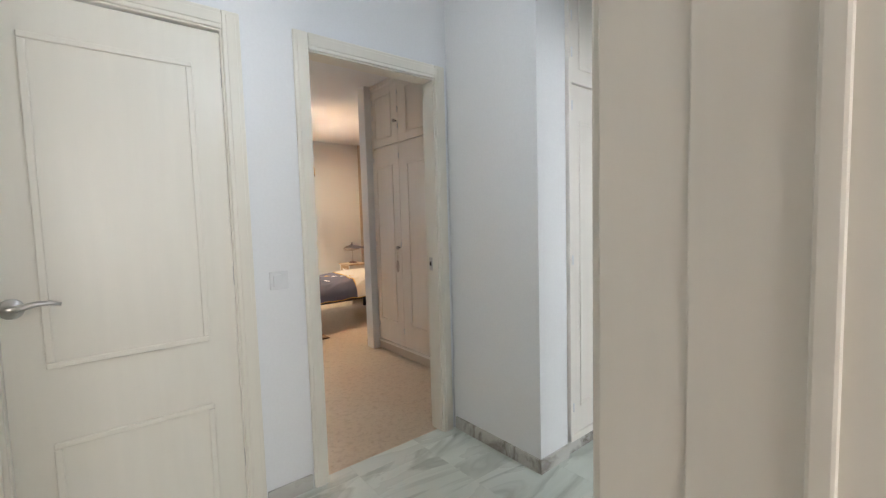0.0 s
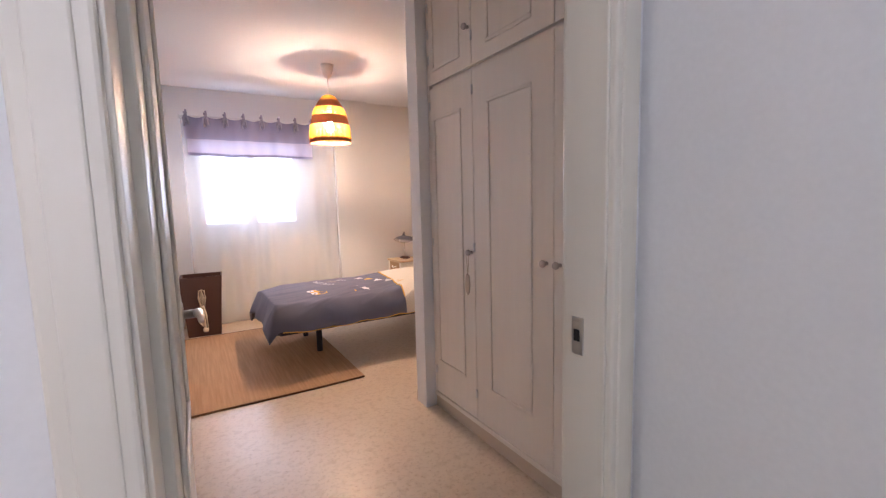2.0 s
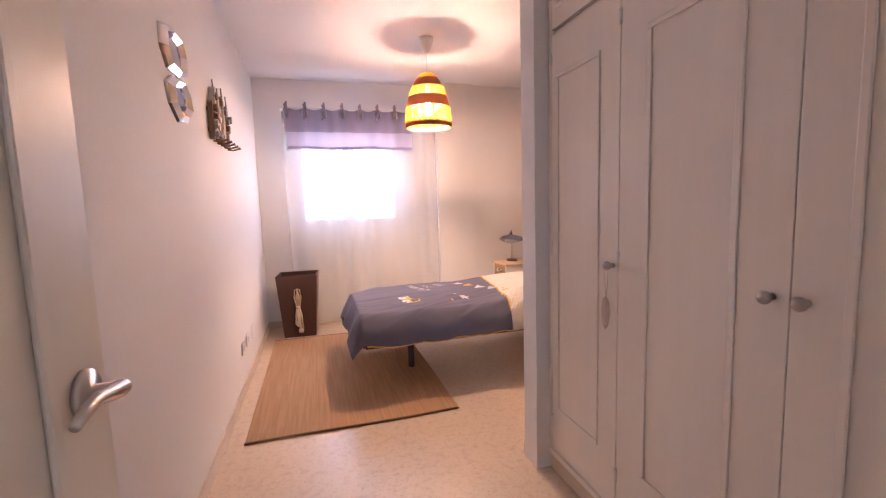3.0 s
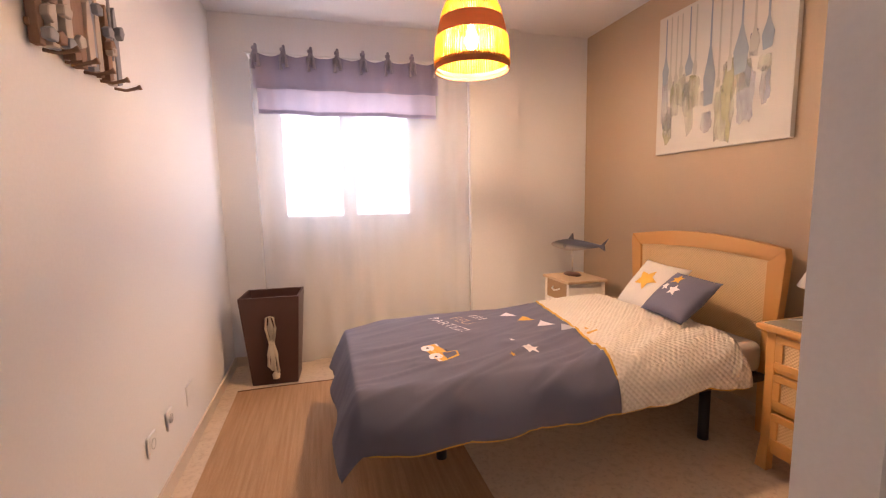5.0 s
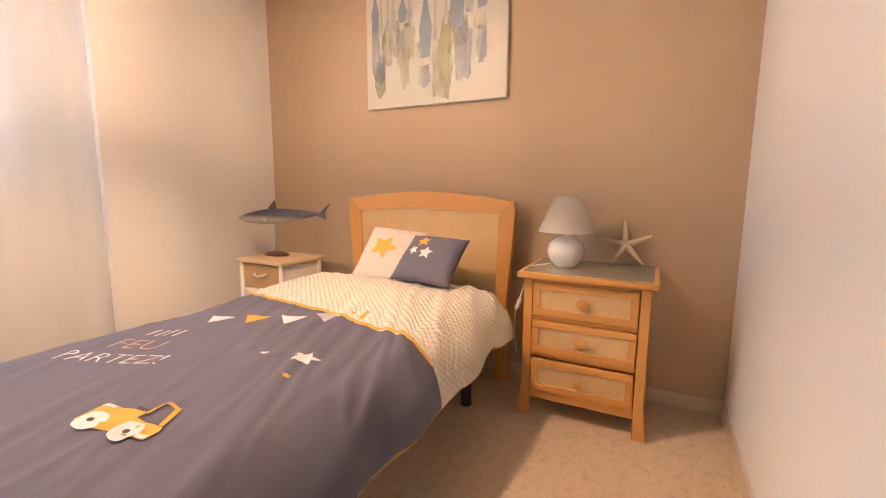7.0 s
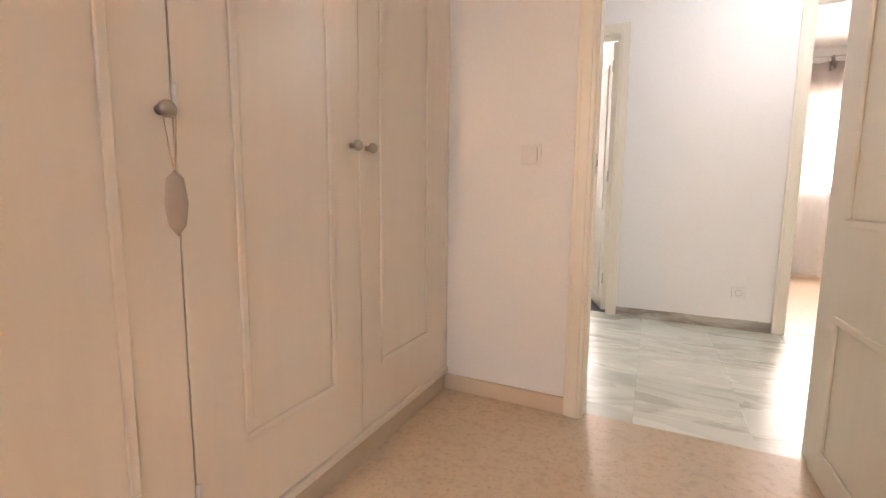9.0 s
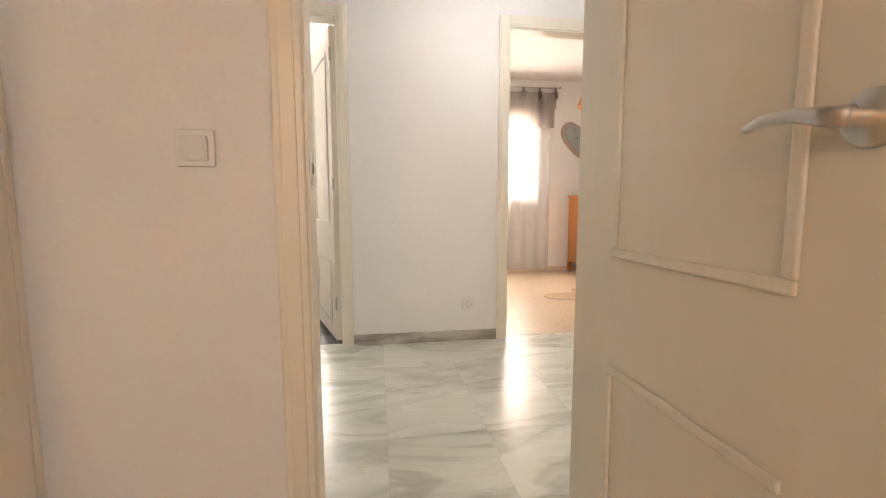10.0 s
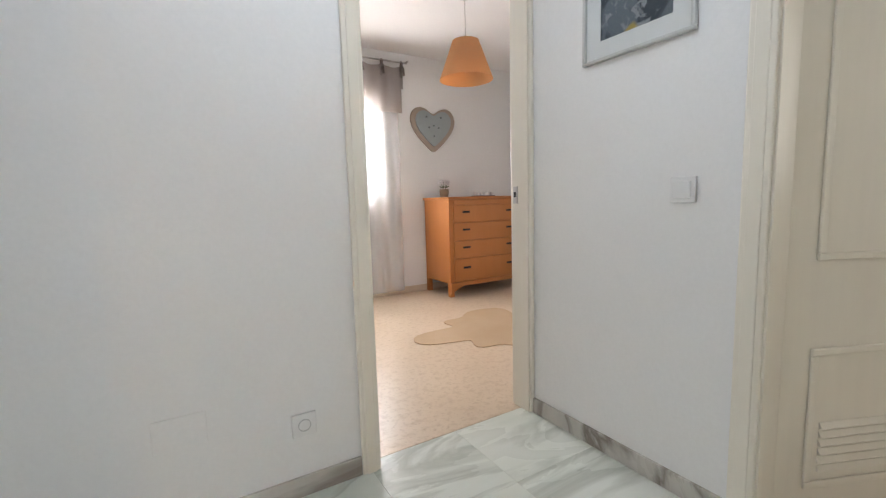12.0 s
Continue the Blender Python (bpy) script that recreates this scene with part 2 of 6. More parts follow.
def add_bm(bm, t, m=None):
    if m is not None:
        t.transform(m)
    me = bpy.data.meshes.new("tmp")
    t.to_mesh(me)
    t.free()
    bm.from_mesh(me)
    bpy.data.meshes.remove(me)


def lathe(bm, prof, seg=28, at=(0, 0, 0), m=None):
    t = bmesh.new()
    rings = []
    for r, z in prof:
        if r < 1e-5:
            rings.append([t.verts.new((at[0], at[1], at[2] + z))])
        else:
            rings.append([t.verts.new((at[0] + r * math.cos(2 * math.pi * k / seg), at[1] + r * math.sin(2 * math.pi * k / seg), at[2] + z)) for k in range(seg)])
    for a, b in zip(rings, rings[1:]):
        for k in range(seg):
            j = (k + 1) % seg
            if len(a) == 1 and len(b) > 1:
                t.faces.new((a[0], b[j], b[k]))
            elif len(b) == 1 and len(a) > 1:
                t.faces.new((a[k], a[j], b[0]))
            elif len(a) > 1:
                t.faces.new((a[k], a[j], b[j], b[k]))
    bmesh.ops.recalc_face_normals(t, faces=t.faces[:])
    for f in t.faces:
        f.smooth = True
    add_bm(bm, t, m)
    return bm


def tube(bm, pts, r, seg=8, closed=False, m=None):
    """A round bar along points; r may be a list."""
    t = bmesh.new()
    pts = [Vector(p) for p in pts]
    n = len(pts)
    rs = r if isinstance(r, (list, tuple)) else [r] * n
    rings = []
    for i, p in enumerate(pts):
        a = pts[(i - 1) % n] if (i or closed) else p
        b = pts[(i + 1) % n] if (i < n - 1 or closed) else p
        q = (b - a).to_track_quat("Z", "Y")
        rings.append([t.verts.new(p + q @ Vector((rs[i] * math.cos(2 * math.pi * k / seg), rs[i] * math.sin(2 * math.pi * k / seg), 0))) for k in range(seg)])
    pairs = list(zip(rings, rings[1:])) + ([(rings[-1], rings[0])] if closed else [])
    for a, b in pairs:
        for k in range(seg):
            t.faces.new((a[k], a[(k + 1) % seg], b[(k + 1) % seg], b[k]))
    if not closed:
        t.faces.new(rings[0][::-1])
        t.faces.new(rings[-1])
    for f in t.faces:
        f.smooth = True
    add_bm(bm, t, m)
    return bm


def prism(bm, outline, h0, h1, m=None, bev=0.0):
    """A flat outline in x, y given a thickness from h0 to h1."""
    t = bmesh.new()
    f = t.faces.new([t.verts.new((x, y, h0)) for x, y in outline])
    r = bmesh.ops.extrude_face_region(t, geom=[f])
    for v in r["geom"]:
        if isinstance(v, bmesh.types.BMVert):
            v.co.z = h1
    bmesh.ops.recalc_face_normals(t, faces=t.faces[:])
    if bev:
        bmesh.ops.bevel(t, geom=[e for e in t.edges], offset=bev, segments=2, profile=0.5, affect="EDGES")
    bmesh.ops.triangulate(t, faces=[f for f in t.faces if len(f.verts) > 4])
    add_bm(bm, t, m)
    return bm


def box_uv(bm):
    uv = bm.loops.layers.uv.verify()
    for f in bm.faces:
        n = f.normal
        ax = max(range(3), key=lambda k: abs(n[k]))
        i, j = [(1, 2), (0, 2), (0, 1)][ax]
        for l in f.loops:
            l[uv].uv = (l.vert.co[i], l.vert.co[j])


def part(name, bm, material, parent=None, label="", smooth=False):
    bm.normal_update()
    box_uv(bm)
    me = bpy.data.meshes.new(name)
    bm.to_mesh(me)
    bm.free()
    if smooth:
        for p in me.polygons:
            p.use_smooth = True
    me.materials.append(material)
    ob = new(name, me)
    if parent is not None:
        ob.parent = parent
    if label:
        ob["label"] = label
    return ob


def thing(name, m, label, category, group="", kind=""):
    ob = new(name)
    ob.empty_display_size = 0.1
    ob.matrix_world = m
    return tagged(ob, label, category, group, kind)


def boxes(name, material, *dims, bev=0.0):
    bm = bmesh.new()
    for d in dims:
        bx(bm, *d, bev=bev)
    return part(name, bm, material)


def structure(ob, label, category):
    return tagged(ob, label, category, kind="structure")


# ---------- structure ----------
H = 2.515
D = 2.03
wall = structure
wall(boxes("wall_window", WALL, (-0.12, 0.33, 4.70, 4.92, 0, H), (1.47, 1.83, 4.70, 4.92, 0, H), (0.33, 1.47, 4.70, 4.92, 0, 1.0), (0.33, 1.47, 4.70, 4.92, 2.08, H)), "white painted bedroom wall round the curtained window", "wall")
wall(boxes("wall_pillar", WALL, (1.83, 2.25, 4.55, 4.92, 0, H)), "white painted wall pier beside the bedroom window", "wall")
wall(boxes("wall_corner", WALL, (2.25, 3.05, 4.60, 4.92, 0, H)), "white painted wall recess behind the small nightstand", "wall")
wall(boxes("wall_tan", TAN, (2.90, 3.05, 1.715, 4.60, 0, H)), "tan painted feature wall behind the bed", "wall")
wall(boxes("wall_bedroom_left", WALL, (-0.12, 0, 0.09, 4.70, 0, H)), "white painted long bedroom wall with wall art", "wall")
wall(boxes("wall_wardrobe_end", WALL, (1.448, 2.90, 1.715, 1.835, 0, H)), "white painted end wall of the built-in wardrobe", "wall")
wall(boxes("wall_wardrobe_back", WALL, (2.20, 2.32, 0.09, 1.715, 0, H)), "white painted wall behind the wardrobe", "wall")
wall(boxes("wall_hall_doors", WALL, (-0.98, -0.885, 0, 0.09, 0, H), (-0.885, -0.14, 0, 0.09, D, H), (-0.14, 0.20, 0, 0.09, 0, H), (0.20, 0.93, 0, 0.09, D, H), (0.93, 2.32, 0, 0.09, 0, H)), "white painted hall wall holding two doors", "wall")
wall(boxes("wall_nook", WALL, (1.02, 1.10, -0.64, 0, 0, H), (1.10, 1.24, -0.64, -0.54, 0, H)), "white painted projecting wall beside the bedroom door", "wall")
wall(boxes("wall_corridor", WALL, (1.98, 4.25, -0.64, -0.54, 0, H)), "white painted corridor wall with a framed picture", "wall")
wall(boxes("wall_hall_south", WALL, (-0.98, -0.845, -1.715, -1.617, 0, H), (-0.845, -0.085, -1.715, -1.617, D, H), (-0.085, 0.985, -1.715, -1.617, 0, H), (0.985, 1.70, -1.715, -1.617, D, H), (1.70, 4.25, -1.715, -1.617, 0, H)), "white painted hall wall between bathroom and second bedroom", "wall")
wall(boxes("wall_hall_west", WALL, (-0.96, -0.86, -1.617, -0.72, 0, H), (-0.96, -0.86, -0.72, -0.02, D, H), (-0.96, -0.86, -0.02, 0, 0, H)), "white painted short hall wall with a framed picture", "wall")
wall(boxes("wall_corridor_end", WALL, (4.25, 4.35, -0.80, -0.54, 0, H), (4.25, 4.35, -1.60, -0.80, D, H), (4.25, 4.35, -1.715, -1.60, 0, H)), "white painted wall at the corridor's end", "wall")
wall(boxes("wall_living", WALL, (4.35, 7.1, -0.62, -0.5, 0, H), (7.0, 7.1, -3.2, -0.62, 0, H), (4.35, 7.1, -3.3, -3.2, 0, H), (4.25, 4.35, -3.2, -1.715, 0, H)), "white painted walls of the living room", "wall")
wall(boxes("wall_store", WALL, (-2.7, -2.6, -1.7, 1.1, 0, H), (-2.6, -0.98, 0.9, 1.0, 0, H), (-2.6, -0.98, -1.715, -1.617, 0, H), (-0.98, -0.88, 0.09, 0.9, 0, H)), "plain pale walls of the small side bathroom", "wall")
wall(boxes("wall_room_south", WALL, (-3.2, -1.35, -4.50, -4.34, 0, H), (-0.15, 0.80, -4.50, -4.34, 0, H), (-1.35, -0.15, -4.50, -4.34, 0, 0.95), (-1.35, -0.15, -4.50, -4.34, 2.08, H)), "white painted second bedroom wall with a window", "wall")
wall(boxes("wall_room_west", WALL, (-3.3, -3.2, -4.5, -1.617, 0, H), (-3.2, -0.98, -1.73, -1.72, 0, H)), "white painted side wall of the second bedroom", "wall")
wall(boxes("wall_bath_side", WALL, (0.80, 0.90, -4.5, -1.715, 0, H)), "wall between second bedroom and bathroom", "wall")
wall(boxes("wall_bath_east", WALL, (2.72, 2.82, -4.65, -1.715, 0, H)), "far side wall of the bathroom", "wall")
wall(boxes("wall_bath_back", GROUT, (0.90, 1.28, -4.70, -4.51, 0, H), (1.95, 2.72, -4.70, -4.51, 0, H), (1.28, 1.95, -4.70, -4.51, 0, 1.08), (1.28, 1.95, -4.70, -4.51, 2.33, H)), "bathroom wall behind the stone cladding", "wall")
structure(boxes("ceiling", CEIL, (-0.12, 3.05, 0.0, 4.92, H, H + 0.1)), "white painted bedroom ceiling", "ceiling")
structure(boxes("ceiling", CEIL, (-2.7, 7.1, -3.3, 0.0, H, H + 0.1), (-2.7, -0.12, 0.0, 1.1, H, H + 0.1)), "white painted hall ceiling", "ceiling")
structure(boxes("ceiling", CEIL, (-3.3, 2.82, -4.7, -3.3, H, H + 0.1), (-3.3, -2.7, -3.3, -1.6, H, H + 0.1)), "white painted ceiling of the far rooms", "ceiling")
structure(boxes("floor_bedroom", TERRAZZO, (-0.12, 3.05, 0.045, 4.92, -0.1, 0)), "polished cream terrazzo bedroom floor with brown chips", "floor")
structure(boxes("floor_second_bedroom", TERRAZZO, (-3.3, 0.85, -4.5, -1.67, -0.1, 0)), "polished cream terrazzo floor of the second bedroom", "floor")
structure(boxes("floor_store", TERRAZZO, (-2.7, -0.91, -1.67, 1.1, -0.1, 0)), "pale floor of the small side bathroom", "floor")

# second-bedroom, bathroom, bedroom windows
def window(name, m, w, h, frame_mat, sashes, label, sill=True, glass=GLASS):
    """A window with its outer frame, sashes and panes; local x along the wall, y outwards."""
    o = thing(name, m, label, "window", kind="structure")
    bm = bmesh.new()
    t = 0.05
    for d in ((-w / 2, w / 2, 0, 0.07, 0, t), (-w / 2, w / 2, 0, 0.07, h - t, h), (-w / 2, -w / 2 + t, 0, 0.07, t, h - t), (w / 2 - t, w / 2, 0, 0.07, t, h - t)):
        bx(bm, *d, bev=0.004)
    part("window_frame", bm, frame_mat, o)
    sw = (w - 2 * t) / sashes
    for k in range(sashes):
        x0 = -w / 2 + t + k * sw
        bm = bmesh.new()
        for d in ((x0, x0 + sw, -0.012, 0.035, t, t + 0.055), (x0, x0 + sw, -0.012, 0.035, h - t - 0.055, h - t), (x0, x0 + 0.055, -0.012, 0.035, t + 0.055, h - t - 0.055), (x0 + sw - 0.055, x0 + sw, -0.012, 0.035, t + 0.055, h - t - 0.055)):
            bx(bm, *d, bev=0.004)
        part("sash", bm, frame_mat, o)
        bm = bmesh.new()
        bx(bm, x0 + 0.05, x0 + sw - 0.05, 0.010, 0.014, t + 0.05, h - t - 0.05)
        pane = part("pane", bm, glass, o)
        pane.visible_shadow = False
    bm = bmesh.new()
    hx = -w / 2 + t + (sw if sashes > 1 else 0.0) + (0.0 if sashes > 1 else 0.03)
    bx(bm, hx - 0.014, hx + 0.014, -0.03, -0.012, h * 0.42, h * 0.42 + 0.07, 0.004)
    bx(bm, hx - 0.008, hx + 0.008, -0.05, -0.03, h * 0.42 - 0.05, h * 0.42 + 0.045, 0.005)
    part("handle", bm, STEEL if frame_mat == WHITE_ALU else BLACK, o)
    if sill:
        bm = bmesh.new()
        bx(bm, -w / 2 - 0.02, w / 2 + 0.02, -0.10, 0.0, -0.03, 0.0, 0.005)
        part("window_sill", bm, CREAM_STONE, o)
    return o


# hazy bright sky seen through the panes
HAZE = glow("bright_hazy_sky", (0.95, 0.98, 1.0), 2.6)
for bx0, bx1, by in ((-4.0, 6.0, 8.0), (-5.0, 6.0, -8.0)):
    structure(boxes("backdrop", HAZE, (bx0, bx1, by - 0.05, by + 0.05, -1.0, 6.0)), "bright hazy sky outside the windows", "sky")
window("window_1", pose(0.90, 4.76, 1.0), 1.14, 1.08, WHITE_ALU, 2, "white two-sash window behind a sheer curtain", False)
window("window_2", pose(-0.75, -4.40, 0.95, 0, 0, 180), 1.2, 1.13, WHITE_ALU, 2, "white window of the second bedroom behind a voile", False)
window("window_3", pose(1.615, -4.53, 1.08, 0, 0, 180), 0.67, 1.25, BROWN_ALU, 1, "brown framed bathroom window with bright frosted pane", False, FROST_PANE)


# doors
def door_frame(name, m, w, wall_t, label, head=D, sides=(1, 1), trim=0.068, trims=None):
    """Lining and architraves round an opening; local x along the wall, y through it from 0 to wall_t."""
    ta, tb = trims or (trim, trim)
    o = thing(name, m, label, "door frame", kind="structure")
    for x0, x1 in ((0, 0.012), (w - 0.012, w)):
        bm = bmesh.new()
        bx(bm, x0, x1, -0.004, wall_t + 0.004, 0, head, 0.002)
        part("jamb", bm, LACQUER, o)
    bm = bmesh.new()
    bx(bm, 0, w, -0.004, wall_t + 0.004, head - 0.012, head, 0.002)
    part("head_jamb", bm, LACQUER, o)
    for face, on in ((0, sides[0]), (1, sides[1])):
        if not on:
            continue
        y0, y1 = (-0.018, -0.001) if face == 0 else (wall_t + 0.001, wall_t + 0.018)
        for x0, x1 in ((-ta + 0.006, 0.006), (w - 0.006, w + tb - 0.006)):
            bm = bmesh.new()
            bx(bm, x0, x1, y0, y1, 0, head + trim, 0.005)
            if x1 - x0 > 0.04:
                bx(bm, x0 + 0.016, x1 - 0.016, y0 - (0.004 if face == 0 else -0.0), y1 + (0.004 if face else 0), 0, head + trim - 0.016, 0.003)
            part("architrave", bm, LACQUER, o)
        bm = bmesh.new()
        bx(bm, 0.006, w - 0.006, y0, y1, head - 0.006, head + trim, 0.005)
        bx(bm, 0.006, w - 0.006, y0 - (0.004 if face == 0 else 0), y1 + (0.004 if face else 0), head + 0.010, head + trim - 0.016, 0.003)
        part("head_architrave", bm, LACQUER, o)
    return o


def moulding(bm, x0, x1, z0, z1, y, out, w=0.022, t=0.009):
    """A raised rectangular panel moulding on the plane y; out is its side."""
    ya, yb = (y - t, y) if out < 0 else (y, y + t)
    for d in ((x0, x1, z0, z0 + w), (x0, x1, z1 - w, z1), (x0, x0 + w, z0 + w, z1 - w), (x1 - w, x1, z0 + w, z1 - w)):
        bx(bm, d[0], d[1], ya, yb, d[2], d[3], 0.004)


def lever(parent, x, z, y, out, way):
    """A steel rose and curved lever; way: the side on which the lever points."""
    bm = bmesh.new()
    q = pose(x, y, z, 90 if out < 0 else -90)
    lathe(bm, [(0, 0), (0.033, 0), (0.033, 0.006), (0.029, 0.010), (0.011, 0.011), (0.011, 0.044), (0, 0.044)], 24, m=q)
    part("rose", bm, STEEL, parent)
    bm = bmesh.new()
    yy = y + out * 0.042
    pts = [(x - way * 0.006, yy, z), (x + way * 0.025, yy, z + 0.005), (x + way * 0.06, yy, z + 0.013), (x + way * 0.095, yy + out * 0.003, z + 0.013), (x + way * 0.122, yy + out * 0.004, z + 0.006)]
    tube(bm, pts, [0.012, 0.011, 0.009, 0.008, 0.006], 12)
    part("lever", bm, STEEL, parent)


def door(name, m, w, label, vent=False, handle=True, plain_back=False, glass=False):
    """A leaf hung at the origin, along +x, its thickness from y = 0 to y = 0.036."""
    o = thing(name, m, label, "door", kind="structure")
    h = D - 0.018
    bm = bmesh.new()
    if glass:
        for d in ((0, 0.13, 0, h), (w - 0.13, w, 0, h), (0.13, w - 0.13, 0, 0.72), (0.13, w - 0.13, h - 0.14, h)):
            bx(bm, d[0], d[1], 0, 0.036, d[2] + 0.008, d[3], 0.003)
    else:
        bx(bm, 0, w, 0, 0.036, 0.008, h, 0.003)
    leaf = part("leaf", bm, LACQUER, o)
    bm = bmesh.new()
    for y, out in ((0, -1), (0.036, 1)):
        a, b = 0.103, w - 0.132
        if not glass:
            moulding(bm, a, b, 0.785, 1.88, y, out)
        moulding(bm, a, b, 0.10, 0.53 if not glass else 0.55, y, out)
    part("panel_moulding", bm, LACQUER, o)
    if glass:
        bm = bmesh.new()
        bx(bm, 0.13, w - 0.13, 0.015, 0.021, 0.72, h - 0.14)
        part("pane", bm, FROST, o)
    if vent:
        for y, out in ((-0.004, -1), (0.036, 1)):
            for k in range(6):
                bm = bmesh.new()
                bx(bm, 0.15, w - 0.18, 0, 0.010, 0, 0.020, 0.002, m=pose(0, y + (0.001 if out > 0 else -0.006), 0.150 + 0.027 * k, 25 * out))
                part("vent_slat", bm, LACQUER, o)
    if handle:
        lever(o, w - 0.064, 1.0, 0.036, 1, -1)
        lever(o, w - 0.064, 1.0, 0.0, -1, -1)
        bm = bmesh.new()
        bx(bm, w - 0.001, w + 0.0015, 0.004, 0.032, 0.955, 1.035, 0.0005)
        bx(bm, w, w + 0.009, 0.011, 0.025, 0.975, 0.997, 0.003)
        part("latch_plate", bm, STEEL, o)
    for z in (0.22, 1.0, 1.80):
        bm = bmesh.new()
        lathe(bm, [(0, 0), (0.007, 0), (0.007, 0.075), (0.003, 0.082), (0, 0.082)], 12, at=(-0.005, 0.036, z))
        part("hinge", bm, STEEL, o)
    return o


door_frame("door_frame_1", pose(0.20, 0, 0), 0.73, 0.09, "cream lacquered frame of the open bedroom door")
door_frame("door_frame_2", pose(-0.885, 0, 0), 0.745, 0.09, "cream lacquered frame of a closed door", sides=(1, 0))
door_frame("door_frame_3", pose(-0.085, -1.617, 0, 0, 0, 180), 0.76, 0.098, "cream lacquered frame of the second bedroom door", trims=(0.068, 0.02))
door_frame("door_frame_4", pose(1.70, -1.617, 0, 0, 0, 180), 0.715, 0.098, "cream lacquered frame of the bathroom door")
door_frame("door_frame_5", pose(-0.86, -0.72, 0, 0, 0, 90), 0.68, 0.10, "cream lacquered frame of the small side bathroom", sides=(1, 0))
door_frame("door_frame_6", pose(4.25, -0.80, 0, 0, 0, -90), 0.80, 0.10, "cream lacquered frame at the corridor's end")
door("door_1", pose(0.225, 0.10, 0, 0, 0, 90), 0.680, "cream panelled bedroom door standing wide open")
door("door_2", pose(-0.152, 0.045, 0, 0, 0, 180), 0.720, "cream panelled door, closed, with steel lever handle")
door("door_4", pose(1.005, -1.722, 0, 0, 0, -72), 0.69, "cream panelled bathroom door ajar with louvre vent", vent=True)
door("door_5", pose(-0.955, -0.715, 0, 0, 0, 156.5), 0.655, "cream panelled side bathroom door ajar with louvre vent", vent=True)
door("door_6", pose(4.235, -0.81, 0, 0, 0, 174.5), 0.78, "cream half-glazed corridor door folded against the wall", glass=True)
# open leaf of the second bedroom, inside that room
door("door_3", pose(-0.100, -1.716, 0, 0, 0, -92), 0.66, "cream panelled second bedroom door standing open")

for nm, m, lb in (("strike_plate", pose(0.918, 0.058, 0.99, 0, 0, 0), "steel strike plate in the bedroom door jamb"), ("strike_plate", pose(-0.831, -1.69, 1.0, 0, 0, 180), "steel strike plate in the second bedroom door jamb")):
    bm = bmesh.new()
    bx(bm, -0.003, 0.001, -0.014, 0.014, -0.038, 0.038, 0.0005)
    bx(bm, -0.004, 0.0, -0.008, 0.008, 0.002, 0.03, 0.0005)
    o = part(nm, bm, STEEL)
    o.matrix_world = m
    structure(o, lb, "strike plate")
    # No opening is cut: a black block gives the shade inside the latch hole.
    bm = bmesh.new()
    bx(bm, -0.0052, -0.0035, -0.007, 0.007, -0.010, 0.014)
    part("latch_hole_shade", bm, BLACK, o, "black block for the shade in the latch hole")


def skirting(name, mat, runs, label, h=0.07, t=0.012):
    bm = bmesh.new()
    for x0, y0, x1, y1 in runs:
        if abs(x1 - x0) > abs(y1 - y0):
            s = t if y1 > y0 else -t
            bx(bm, x0, x1, min(y0, y0 + s), max(y0, y0 + s), 0, h, 0.002)
        else:
            s = t if x1 > x0 else -t
            bx(bm, min(x0, x0 + s), max(x0, x0 + s), y0, y1, 0, h, 0.002)
    return structure(part(name, bm, mat), label, "skirting")


# a run's second coordinate pair leans to the side on which the strip stands
e = 0.001
skirting("baseboard_bedroom", CREAM_STONE, [(0.0, 0.11, e, 4.70), (0.012, 4.70, 1.83, 4.70 - e), (1.83, 4.55, 2.262, 4.55 - e), (2.262, 4.60, 2.888, 4.60 - e), (2.90, 1.835, 2.90 - e, 4.60), (1.448, 1.835, 2.888, 1.835 + e), (0.99, 0.09, 1.54, 0.09 + e)], "cream stone skirting round the bedroom")
skirting("baseboard_hall", MARBLE_DARK, [(-0.022, -1.617, 0.925, -1.617 + e), (-0.86, -1.605, -0.86 + e, -0.79), (1.02, -0.64, 1.02 - e, -0.02), (1.008, -0.64, 1.24, -0.64 - e), (1.98, -0.64, 4.18, -0.64 - e), (1.76, -1.617, 4.2, -1.617 + e), (-0.072, 0.0, 0.13, -e), (1.24, -0.625, 1.98, -0.625 - e)], "grey marble skirting round the hall")
skirting("baseboard_second", CREAM_STONE, [(-3.2, -4.34, 0.8, -4.34 + e)], "cream stone skirting in the second bedroom")


# ---------- built-in wardrobes ----------
def knob(parent, m, r=0.015):
    bm = bmesh.new()
    lathe(bm, [(0, 0), (0.009, 0), (0.007, 0.010), (r, 0.020), (r * 1.05, 0.028), (r * 0.8, 0.034), (0, 0.036)], 20, m=m)
    return part("knob", bm, NICKEL, parent)


